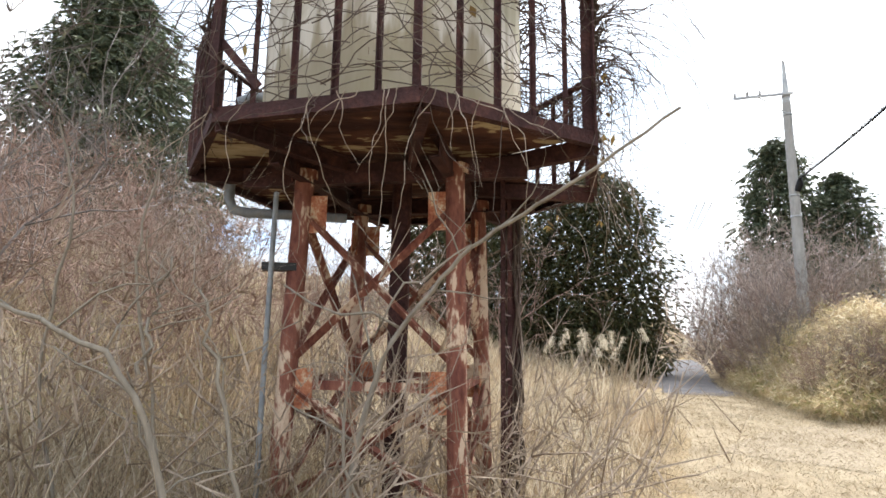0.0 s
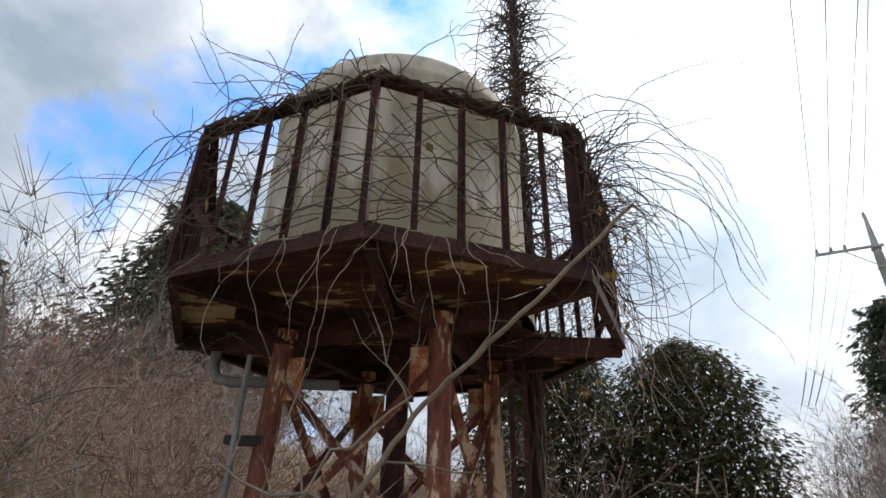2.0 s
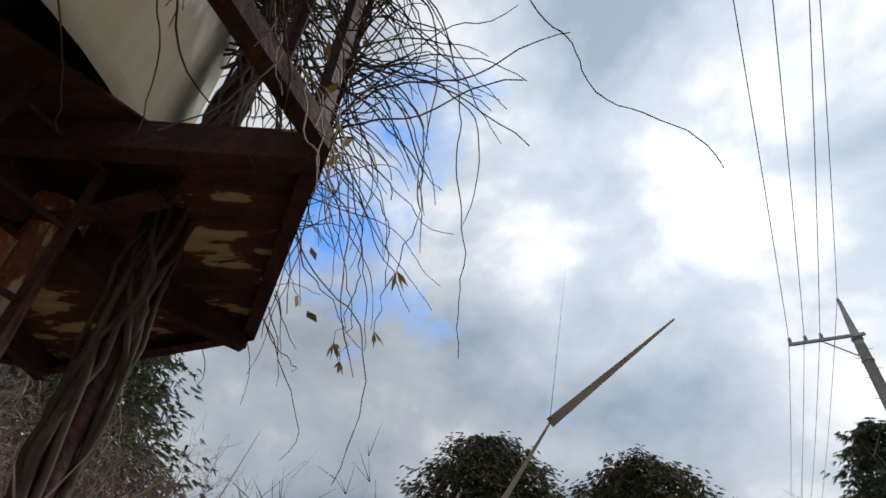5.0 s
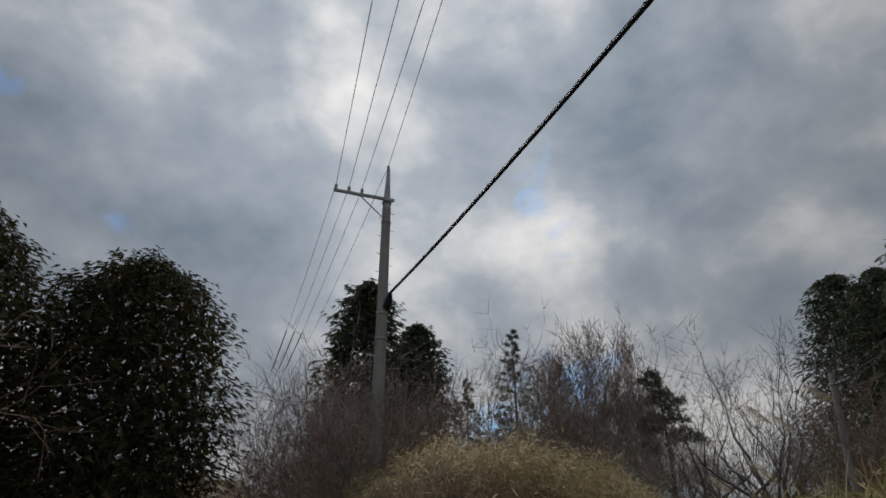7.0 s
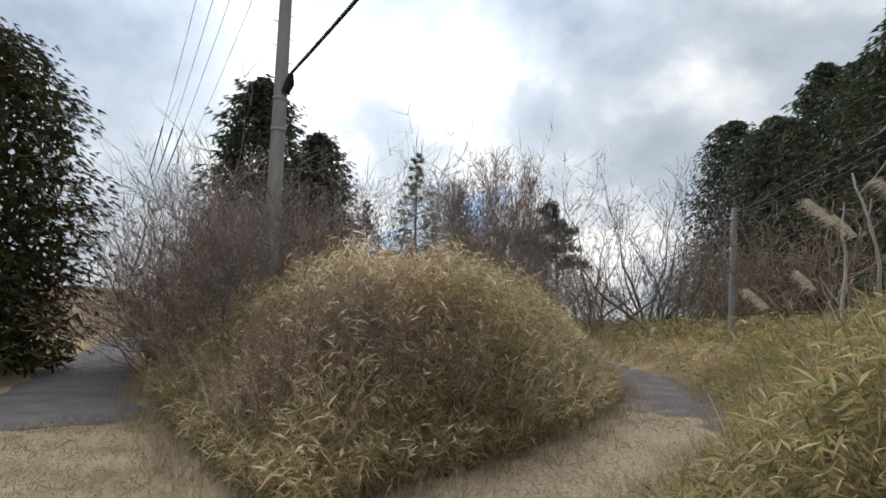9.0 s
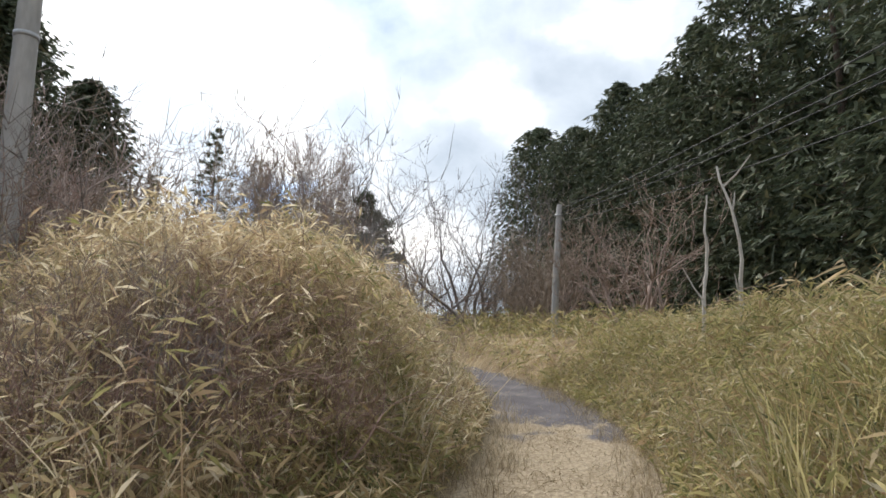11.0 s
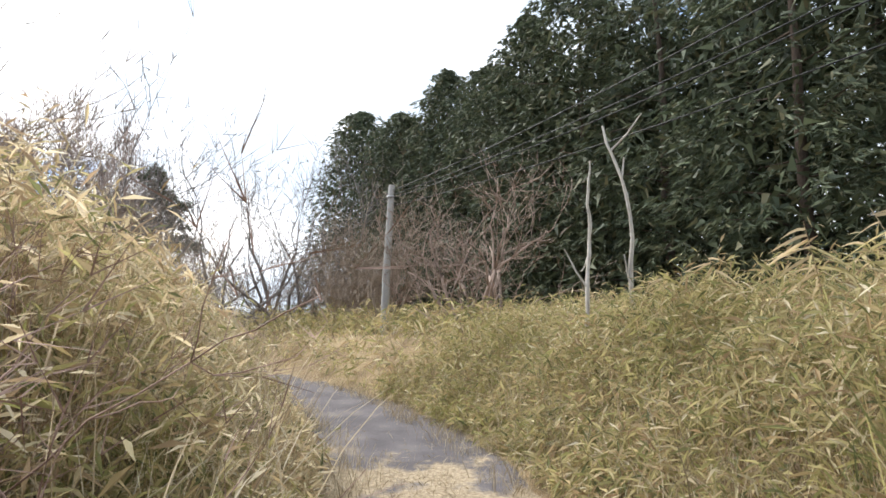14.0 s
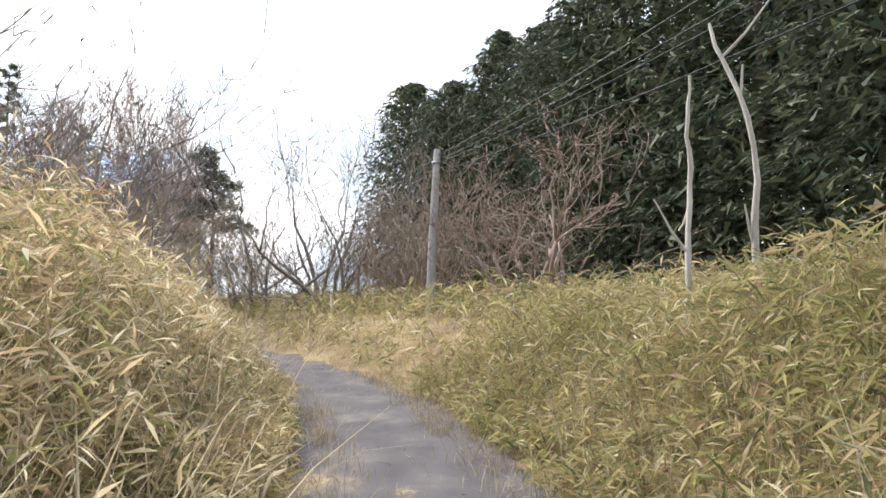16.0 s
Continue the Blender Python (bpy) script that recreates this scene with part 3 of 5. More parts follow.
    fix("riser_pipe", g, PIPE, "grey riser pipe beside a leg", True)
    g = Geo()
    g.box((0.26, 0.10, 0.06), pose(level(3, 2.0).x - 0.12, level(3, 2.0).y - 0.05, 2.02, 0, 0, 10))
    fix("bracket", g, LAMP_METAL)
    g = Geo()
    g.tube([(TOWER.x - 0.02, TOWER.y + 0.1, -0.1), (TOWER.x, TOWER.y + 0.1, DECK_Z)], 0.09, 14)
    fix("feed_pipe", g, RUST_DARK, "", True)
    # ladder up to the hatch
    lx, ly = TOWER.x + 0.95, TOWER.y + 0.12
    for s in (-0.16, 0.16):
        g = Geo()
        g.box((0.04, 0.012, 3.5), pose(lx + 0.3 * s, ly + s, 1.75))
        fix("ladder_rail", g, RUST_DARK)
    for k in range(11):
        g = Geo()
        g.tube([(lx - 0.048, ly - 0.16, 0.3 + 0.28 * k), (lx + 0.048, ly + 0.16, 0.3 + 0.28 * k)], 0.011, 6)
        fix("ladder_rung", g, RUST_DARK)
    return tower


build_tower()


def build_street_lamp():
    x, y = 0.68, 5.46
    lamp = thing("street_lamp", "rusty lamp post wrapped in vines with dark dish shade", "street lamp", (x, y, 0))
    g = Geo()
    g.tube([(0, 0, -0.1), (0, 0, 3.0), (0, 0, 5.0), (0, 0, 7.75)], [0.055, 0.05, 0.045, 0.04], 12)
    put("pole", g.mesh("pole", RUST_DARK, True), lamp)
    shade = lathe([(0.05, 7.95), (0.07, 7.90), (0.20, 7.86), (0.23, 7.80), (0.225, 7.795), (0.19, 7.84), (0.06, 7.87)], 28)
    put("shade", shade.mesh("shade", LAMP_METAL, True), lamp, "black dish shade")
    g = lathe([(0.01, 7.66), (0.05, 7.68), (0.075, 7.75), (0.07, 7.84), (0.045, 7.87)], 18)
    put("globe", g.mesh("globe", LAMP_GLASS, True), lamp, "frosted glass globe")
    g = lathe([(0.045, 7.70), (0.06, 7.72), (0.06, 7.76), (0.045, 7.78)], 14)
    put("collar", g.mesh("collar", LAMP_METAL, True), lamp)


build_street_lamp()


# ---- utility poles and wires ----
def build_utility_pole():
    x, y = 11.45, 17.78
    pole = thing("utility_pole", "grey concrete utility pole with steel tip and crossarm", "utility pole", (x, y, 0))
    g = Geo()
    g.tube([(0, 0, -0.3), (0, 0, 3), (0, 0, 6), (0, 0, 9.55)], [0.185, 0.17, 0.15, 0.125], 20)
    put("shaft", g.mesh("shaft", CONCRETE, True), pole)
    g = Geo()
    g.tube([(0, 0, 9.5), (0, 0, 9.56), (0.01, 0, 10.75), (0.01, 0, 10.95)], [0.13, 0.12, 0.055, 0.05], 12)
    put("pole_tip", g.mesh("pole_tip", GALV, True), pole, "tapered galvanised steel tip")
    arm_dir = Vector((9.89 - 11.42, 18.22 - 17.72, 0)).normalized()
    side_dir = Vector((-arm_dir.y, arm_dir.x, 0))
    g = Geo()
    a, b = arm_dir * -0.18 + side_dir * 0.15 + Vector((0, 0, 9.78)), arm_dir * 1.62 + side_dir * 0.15 + Vector((0, 0, 9.78))
    g.box(*beam_between(a, b, 0.075, 0.075))
    put("crossarm", g.mesh("crossarm", GALV), pole)
    g = Geo()
    g.tube([arm_dir * 0.85 + side_dir * 0.15 + Vector((0, 0, 9.75)), side_dir * 0.13 + Vector((0, 0, 9.05))], 0.018, 6)
    put("arm_brace", g.mesh("arm_brace", GALV), pole)
    for k, (s, z) in enumerate(((1.56, 9.82), (1.18, 9.82), (0.80, 9.82))):
        g = lathe([(0.015, z), (0.05, z + 0.02), (0.03, z + 0.05), (0.055, z + 0.08), (0.03, z + 0.11), (0.05, z + 0.14), (0.01, z + 0.17)], 12)
        p = arm_dir * s + side_dir * 0.15
        put("insulator", g.mesh("insulator", PORCELAIN, True), pole, "", Matrix.Translation((p.x, p.y, 0)))
    g = lathe([(0.02, 10.94), (0.05, 10.97), (0.03, 11.0), (0.05, 11.03), (0.01, 11.06)], 12)
    put("insulator", g.mesh("insulator", PORCELAIN, True), pole)
    for z in (9.70, 9.05, 6.25, 5.55):
        r = 0.185 - 0.0062 * z + 0.012
        g = lathe([(r - 0.01, z), (r + 0.004, z), (r + 0.004, z + 0.07), (r - 0.01, z + 0.07)], 20)
        put("band", g.mesh("band", GALV, True), pole)
    for k in range(9):
        z, s = 7.2 + 0.28 * k, (-1) ** k
        g = Geo()
        g.tube([(0.1 * s, 0, z), (0.27 * s, 0, z)], 0.009, 5)
        put("climbing_step", g.mesh("climbing_step", GALV), pole)
    g = Geo()
    g.tube([(0.02, -0.14, 6.40), (0.06, -0.24, 6.62), (0.02, -0.34, 6.80)], [0.09, 0.11, 0.05], 10)
    put("cable_clamp", g.mesh("cable_clamp", RUBBER, True), pole, "black cable splice bundle")
    g = Geo()
    g.tube([(0.19, 0.02, 0.0), (0.185, 0.02, 3.3)], 0.03, 8)
    put("conduit", g.mesh("conduit", GALV, True), pole)
    return [Vector((x, y, 0)) + arm_dir * s + side_dir * 0.15 + Vector((0, 0, 9.99)) for s in (1.56, 1.18, 0.80)] + [Vector((x, y, 11.05))]


def sag(a, b, drop, n=24):
    a, b = Vector(a), Vector(b)
    return [a.lerp(b, t) - Vector((0, 0, drop * 4 * t * (1 - t))) for t in np.linspace(0, 1, n)]


def wire(name, pts, r, label, sides=6, group="overhead wires"):
    g = Geo()
    g.tube(pts, r, sides)
    return tagged(new(name, g.mesh(name, RUBBER, True)), label, "cable", group)


heads = build_utility_pole()
for k, p in enumerate(heads):
    near, far = p + Vector(((-11.9, -11.5, -11.2, -12.2)[k], -27, 0.6)), p + Vector((11.0, 31.5, -0.2 - 0.5 * (k == 3)))
    line = wire("power_line", sag(near, p, 0.35), 0.008, "thin black power line overhead on the pole")
    line = wire("power_line", sag(p, far, 0.55), 0.008, "thin black power line running on from the pole")
    if k < 3:
        g = Geo()
        q = sag(p, far, 0.55, 60)
        g.tube(q[24:40], 0.028, 8)
        put("sleeve", g.mesh("sleeve", RUBBER, True), line, "thick black insulating sleeve")
# the heavy telephone cable with its hanger wire and clips
base = Vector((11.46, 17.45, 6.78))
end = base + Vector((-8.95, -26, 0.5))
cable = wire("telephone_cable", [base + Vector((0.03, 0.2, -0.22)), base + Vector((0.02, 0.05, -0.2))] + sag(base, end, 0.6, 40), 0.028, "thick black telephone cable slung from the pole", 8)
g = Geo()
g.tube([p + Vector((0, 0, 0.055)) for p in sag(base, end, 0.6, 40)], 0.008, 5)
put("messenger_wire", g.mesh("messenger_wire", RUBBER), cable)
for q in sag(base, end, 0.6, 48)[1:-1]:
    g = Geo()
    g.box((0.02, 0.02, 0.10), Matrix.Translation(q + Vector((0, 0, 0.02))))
    put("cable_clip", g.mesh("cable_clip", RUBBER), cable)


def build_small_pole():
    x, y = 26.25, 12.12
    z0 = float(height(x, y))
    p = thing("telephone_pole", "short weathered concrete pole standing in bamboo grass", "utility pole", (x, y, z0))
    g = Geo()
    g.tube([(-0.25, 0.12, -0.3), (-0.1, 0.05, 2), (0.15, -0.08, 5.72 - z0)], [0.13, 0.12, 0.10], 14)
    put("shaft", g.mesh("shaft", CONCRETE, True), p)
    for z in (4.4 - z0, 5.3 - z0):
        g = lathe([(0.10, z), (0.13, z), (0.13, z + 0.06), (0.10, z + 0.06)], 14)
        put("band", g.mesh("band", GALV, True), p, "", Matrix.Translation((0.1, -0.05, 0)))


build_small_pole()
for k, (z, dz, s) in enumerate(((5.55, 0.75, 0.0), (5.40, 0.45, 0.35), (5.30, 0.35, 0.5), (5.05, -0.15, 0.9))):
    top = Vector((26.4, 12.04, z))
    wire("telephone_line", sag(top, top + Vector((-19.0, -11.6 - s, dz + 0.5)), 0.45), 0.011, "black telephone line running past the conifers")
    if k < 3:
        wire("telephone_line", sag(top, top + Vector((20, 12.5, -0.6 - 0.3 * k)), 0.3), 0.011, "black telephone line beyond the short pole")


# ---- trees ----
def unit(v):
    return v / (np.linalg.norm(v, axis=-1, keepdims=True) + 1e-9)


def kites(p, d, length, width, rng, droop=0.0):
    """Slender leaf kites from points p along directions d: two triangles folded on the midrib."""
    n = len(p)
    s = unit(np.cross(d, rng.normal(size=(n, 3))))
    length, width = np.reshape(length, (-1, 1)), np.reshape(width, (-1, 1))
    midp = p + d * length * 0.45
    tip = p + d * length + np.array([0, 0, -1.0]) * droop * length
    v = np.stack([p, midp + s * width, tip, midp - s * width], 1).reshape(-1, 3)
    return v, np.arange(4 * n).reshape(n, 4)


def slivers(p, d, length, width, rng, droop=0.3):
    """Fine sprays: one slender triangle each."""
    s = unit(np.cross(d, rng.normal(size=(len(p), 3)))) * np.reshape(width, (-1, 1))
    tip = p + (d + np.array([0, 0, -droop])) * np.reshape(length, (-1, 1))
    return np.stack([p - s, p + s, tip], 1).reshape(-1, 3), np.arange(3 * len(p)).reshape(-1, 3)


def conifer(rng, H, R, z0, branches, per, size, top=0.75, spread=8, droop=0.25, full=0.4, gaps=0.25, dome=0.0, thin_mid=0.0, tuft=False, rise=0.18):
    """Crown of an evergreen: boughs that thin out to the tip, each carrying flat fans of small sprays, or tufts of needles."""
    u = (np.arange(branches) + rng.random(branches)) / branches
    u = 1 - (1 - u) ** 0.9
    if thin_mid:
        u = u[~((u > 0.36) & (u < 0.88) & (rng.random(branches) < thin_mid))]
        branches = len(u)
    z = z0 + (H - z0) * u
    th = np.arange(branches) * 2.39996 + rng.normal(size=branches) * 0.5
    prof = (1 - u ** dome) ** 0.6 if dome else np.minimum((1 - u) ** top + 0.04, 0.6 + 1.6 * u)
    env = np.maximum(R * prof * (1 + 0.10 * np.sin(3 * th + 7 * u) + gaps * 0.55 * rng.normal(size=branches)), 0.22)
    t = full + (1 - full) * rng.random((branches, per)) ** 0.6
    out = np.stack([np.cos(th), np.sin(th)], 1)
    cross = np.stack([-np.sin(th), np.cos(th)], 1)
    r = t * env[:, None]
    lat = rng.normal(size=r.shape) * (0.05 + 0.16 * env[:, None] * (1.15 - t))
    c = np.empty((branches, per, 3))
    for k in (0, 1):
        c[..., k] = out[:, None, k] * r + cross[:, None, k] * lat
    lift = rise + 0.16 * ((rng.random(branches) < 0.3) & (u > 0.45))
    c[..., 2] = z[:, None] + lift[:, None] * r - droop * r * t + rng.normal(size=r.shape) * (0.05 + 0.03 * env[:, None])
    c = np.maximum(c, [-99, -99, 0.15]).reshape(-1, 3)
    n = len(c)
    turn = np.arctan2(lat, 0.5).ravel() * 0.9 + rng.normal(size=n) * 0.35
    o2, c2 = np.repeat(out, per, 0), np.repeat(cross, per, 0)
    h = np.column_stack([o2 * np.cos(turn)[:, None] + c2 * np.sin(turn)[:, None], -0.12 - 0.3 * rng.random(n)])
    s = unit(np.cross(h, np.column_stack([rng.normal(size=(n, 2)) * 0.5, np.ones(n)])))
    h = unit(h)
    if tuft:
        d = unit(rng.normal(size=(n, spread, 3)) + [0, 0, 0.45])
        p = np.repeat(c[:, None], spread, 1)
        ln = size * (0.6 + 0.6 * rng.random((n, spread)))
    else:
        a = np.linspace(-1.0, 1.0, spread)[None] + rng.normal(size=(n, spread)) * 0.16
        d = unit(h[:, None] * np.cos(a)[..., None] + s[:, None] * np.sin(a)[..., None] + rng.normal(size=(n, spread, 3)) * 0.13)
        p = c[:, None] + h[:, None] * (size * 0.45 * (rng.random((n, spread, 1)) - 0.4))
        ln = size * (0.45 + 0.75 * rng.random((n, spread))) * (0.55 + 0.45 * np.cos(a))
    p, d, ln = p.reshape(-1, 3), d.reshape(-1, 3), ln.ravel()
    v, f = slivers(p, d, ln, ln * ((0.04 if tuft else 0.10) + 0.05 * rng.random(len(p))), rng, 0.0 if tuft else 0.25)
    if not tuft:
        # the close inner foliage round the trunk
        m = int(branches * 11 * (1 - 0.8 * thin_mid))
        k = rng.integers(0, branches, m)
        q = env[k] * 0.84 * np.sqrt(rng.random(m))
        a = rng.random(m) * 2 * np.pi
        ip = np.column_stack([q * np.cos(a), q * np.sin(a), np.maximum(z[k] - 0.1 * q, 0.2)])
        iv, jf = slivers(ip, unit(rng.normal(size=(m, 3)) + [0, 0, -0.3]), 0.28 + 0.26 * rng.random(m), 0.05 + 0.05 * rng.random(m), rng, 0.2)
        v, f = np.concatenate([v, iv]), np.concatenate([f, jf + len(v)])
    limbs = Geo()
    order = np.argsort(u)[:: max(2, branches // 22)]
    for k in order:
        e = np.array([out[k, 0] * env[k] * 0.9, out[k, 1] * env[k] * 0.9, z[k] + env[k] * 0.9 * (rise - droop * 0.9)])
        limbs.tube([(0, 0, z[k] - 0.1), e * [0.5, 0.5, 0] + [0, 0, z[k] + env[k] * 0.5 * (rise - droop * 0.45)], e], [0.035, 0.025, 0.008], 3)
    return v, f, limbs


def evergreen(name, label, seed, H, R, z0, material, branches=150, per=13, size=0.30, trunk=0.16, group="", **kw):
    rng = np.random.default_rng(seed)
    t = thing(name, label, "tree", group=group)
    v, f, limbs = conifer(rng, H, R, z0, branches, per, size, **kw)
    put("crown", mesh_of("crown", v, f, material), t)
    zz = np.linspace(-0.4, H * 0.96, 9)
    tagged(put("bough", limbs.mesh("bough", BARK, True), t), kind="stuff")
    stem = Geo()
    stem.tube(np.column_stack([0.05 * np.sin(zz), 0.05 * np.cos(zz * 0.8), zz]), trunk * np.linspace(1.15, 0.12, 9), 9)
    put("trunk", stem.mesh("trunk", BARK, True), t)
    return t


def place(ob, x, y, turn=0.0, scale=1.0, sink=0.0, tilt=0.0):
    z = float(height(x, y)) - sink
    ob.matrix_basis = pose(x, y, z, tilt, 0, turn) @ Matrix.Diagonal((scale, scale, scale, 1))
    return ob


def copy_at(ob, x, y, turn=0.0, scale=1.0, tilt=0.0):
    z = float(height(x, y))
    keep = ob.scale.copy()
    ob.scale = (1, 1, 1)
    c = copy_thing(ob, pose(x, y, z, tilt, 0, turn) @ Matrix.Diagonal((scale, scale, scale, 1)))
    ob.scale = keep
    return c


# single trees along the lane
tree_a = place(evergreen("cypress_tree", "broad dark cypress with bronzed tips by the lane", 11, 8.8, 4.1, 0.1, CYPRESS_BROWN, 800, 10, 0.20, dome=3.2, full=0.5, spread=8, gaps=0.12, droop=0.14), 1.3, 26.4)
tree_b = place(evergreen("cypress_tree", "dense bronze-green cypress overhanging the lane", 12, 9.5, 3.7, 0.1, CYPRESS_BROWN, 800, 10, 0.20, dome=5.0, full=0.5, spread=8, gaps=0.10, droop=0.14), 7.1, 26.4)
tree_c = place(evergreen("cypress_tree", "tall dark green cypress behind the utility pole", 13, 11.8, 2.45, 3.0, CYPRESS, 400, 9, 0.30, dome=2.6, spread=8, gaps=0.42, full=0.3, droop=0.12), 18.9, 30.8)
copy_at(tree_c, 21.8, 30.1, 120, 0.82)
tree_d = place(evergreen("cypress_tree", "large dark cypress on the grassy slope", 14, 10.8, 5.0, 0.2, CYPRESS, 800, 9, 0.30, top=0.62, spread=8, full=0.45, gaps=0.32, droop=0.16), -12.9, 20.3)
tree_e = place(evergreen("cypress_tree", "thin dark cypress further along the slope", 15, 7.6, 3.0, 0.3, CYPRESS, 230, 9, 0.30, spread=8, full=0.35, gaps=0.45, droop=0.15), -18.5, 15.0, 0, 0.9)
copy_at(tree_e, -22.5, 12.5, 70, 0.8)

# plantation of conifers beyond the bamboo-grass bank
shapes = ((15.0, 3.7, 0.2, 3.2, 0.0), (15.0, 3.4, 0.4, 2.2, 0.0), (15.0, 3.6, 0.2, 2.6, 0.42), (15.0, 3.3, 0.3, 2.4, 0.55))
stand = [evergreen("conifer", "tall dark plantation conifer with drooping sprays", 30 + k, H, R, z0, CYPRESS, 620, 9, 0.28, 0.17, "plantation conifers", dome=dm, droop=0.2, spread=8, full=0.4, gaps=0.3, thin_mid=tm) for k, (H, R, z0, dm, tm) in enumerate(shapes)]
inner = [evergreen("conifer", "dark plantation conifer with bare lower trunk", 40 + k, 15.5, 2.9, z0, CYPRESS, 190, 9, 0.46, 0.19, "plantation conifers", dome=2.4, droop=0.25, spread=7, full=0.2, gaps=0.35) for k, z0 in enumerate((0.6, 2.0, 5.5))]
rng = np.random.default_rng(5)
edge = np.array([(47.0, 16.2), (43.6, 13.2), (40.2, 10.2), (36.6, 8.0), (33.0, 6.4), (29.6, 5.0), (26.4, 3.2), (22.2, 1.5), (20.4, -1.8), (18.8, -4.8), (16.2, -8.0)])
tops = (16.0, 14.6, 15.9, 14.4, 15.2, 15.4, 16.0, 15.6, 16.0, 15.5, 15.5)
used = set()
spot = []
for k, (x, y) in enumerate(edge):
    for row in range(3):
        ox, oy = 0.5 * row * 3.9, -0.87 * row * 3.9
        spot.append((x + ox + rng.normal() * 0.5 * (row > 0), y + oy + rng.normal() * 0.6 * (row > 0), k, row))
for n, (x, y, k, row) in enumerate(spot):
    tree = inner[(n * 5 + k) % 3] if row else stand[(0, 0, 1, 0, 1, 2, 3, 2, 3, 2, 3)[k]]
    s = (tops[k] - float(height(x, y))) / 15.0 * (0.97 if row else 1.0)
    if tree.name not in used:
        used.add(tree.name)
        place(tree, x, y, rng.random() * 360, s)
    else:
        copy_at(tree, x, y, rng.random() * 360, s)

# pines beyond the mound
pine = place(evergreen("pine_tree", "slender green pine above the bare thicket", 51, 18.2, 3.4, 4.0, PINE, 64, 12, 0.42, 0.2, "distant pines", top=0.75, spread=12, droop=0.05, full=0.3, gaps=0.55, tuft=True, rise=0.25), 47.4, 47.1)
copy_at(pine, 50.5, 43.5, 100, 0.80)
copy_at(pine, 44.5, 51.5, 200, 0.72)
copy_at(pine, 42.0, 54.0, 300, 0.64)


def layered_pine(seed, H, lean):
    """An old pine whose needles lie in flat plates, stepping outwards and down to one side."""
    rng = np.random.default_rng(seed)
    t = thing("pine_tree", "flat-topped leaning pine above the bare thicket", "tree", group="distant pines")
    g = Geo()
    zz = np.linspace(-0.4, H * 0.97, 9)
    g.tube(np.column_stack([0.25 * np.sin(zz * 0.5), -0.04 * zz, zz]), np.linspace(0.20, 0.04, 9), 9)
    pts = []
    for j in range(16):
        zc, r = H * (1 - 0.036 * j) + 0.2 * rng.normal(), 0.45 + 0.05 * j + 0.2 * rng.random()
        off = np.array(lean) * (0.13 * j) * (0.5 + 0.8 * rng.random()) * (1 if j % 3 else -0.5) + rng.normal(size=2) * 0.3
        g.tube([(0, 0, zc - 0.5), (off[0] * 0.6, off[1] * 0.6, zc - 0.25), (off[0], off[1], zc - 0.05)], [0.06, 0.045, 0.02], 5)
        n = 34 + 4 * j
        a, q = rng.random(n) * 6.28, r * np.sqrt(rng.random(n))
        pts.append(np.column_stack([off[0] + q * np.cos(a), off[1] + q * np.sin(a), zc - 0.2 * q + 0.17 * rng.normal(size=n)]))
    p = np.repeat(np.concatenate(pts), 14, 0)
    d = unit(rng.normal(size=(len(p), 3)) + [0, 0, 0.35])
    v, f = slivers(p, d, 0.24 + 0.18 * rng.random(len(p)), 0.020, rng, 0.0)
    put("crown", mesh_of("crown", v, f, PINE), t)
    put("trunk", g.mesh("trunk", BARK, True), t)
    return t


flat_pine = place(layered_pine(52, 10.2, (0.35, -0.9)), 43.4, 28.6)
copy_at(flat_pine, 50.0, 38.5, 140, 0.95)


# ---- bare trees and shrubs ----
def grow(g, rng, p, d, length, r, level, up=0.25, kink=0.22, fork=3, thin=0.62, twig=0.0, sides=4):
    """A limb with uneven bends, forking again and again into twigs."""
    n = 4 if level > 1 else 1 + level
    pts = [np.array(p, float)]
    d = np.array(d, float)
    for k in range(n):
        d = unit(d + rng.normal(size=3) * kink + np.array([0, 0, up * 0.25]))
        pts.append(pts[-1] + d * length / n)
    if level > 1:
        g.tube(pts, np.maximum(np.linspace(r, r * thin, n + 1), twig), sides)
    else:
        rr = np.linspace(max(r, twig), max(r * thin, twig * 0.8), n + 1)
        g.sticks += [(pts[k], pts[k + 1], rr[k]) for k in range(n)]
    if level == 0:
        return
    for k in range(fork + (rng.random() < 0.5)):
        s = rng.integers(1 if k else n, n + 1)
        nd = unit(d + unit(rng.normal(size=3)) * (0.95 if k else 0.4) + np.array([0, 0, up * 0.2]))
        grow(g, rng, pts[s], nd, length * (0.55 + 0.22 * rng.random()), r * thin * (0.55 + 0.25 * rng.random()), level - 1, up, kink, fork, thin, twig, sides)


def bare_plant(name, label, category, seed, stems, length, r, level, material, group="", up=0.3, lean=0.35, fork=3, kink=0.2, part_name="stem", twig=0.004):
    rng = np.random.default_rng(seed)
    t = thing(name, label, category, group=group)
    for k in range(stems):
        g = Geo()
        a = rng.random() * 2 * np.pi
        off = 0.0 if stems == 1 else 0.22 * length * rng.random()
        d = unit(np.array([math.cos(a) * lean, math.sin(a) * lean, 1.0]))
        grow(g, rng, (off * math.cos(a), off * math.sin(a), -0.15), d, length * (0.8 + 0.4 * rng.random()), r, level, up, kink, fork, 0.62, twig)
        put(part_name, g.mesh(part_name, material, True), t)
    return t


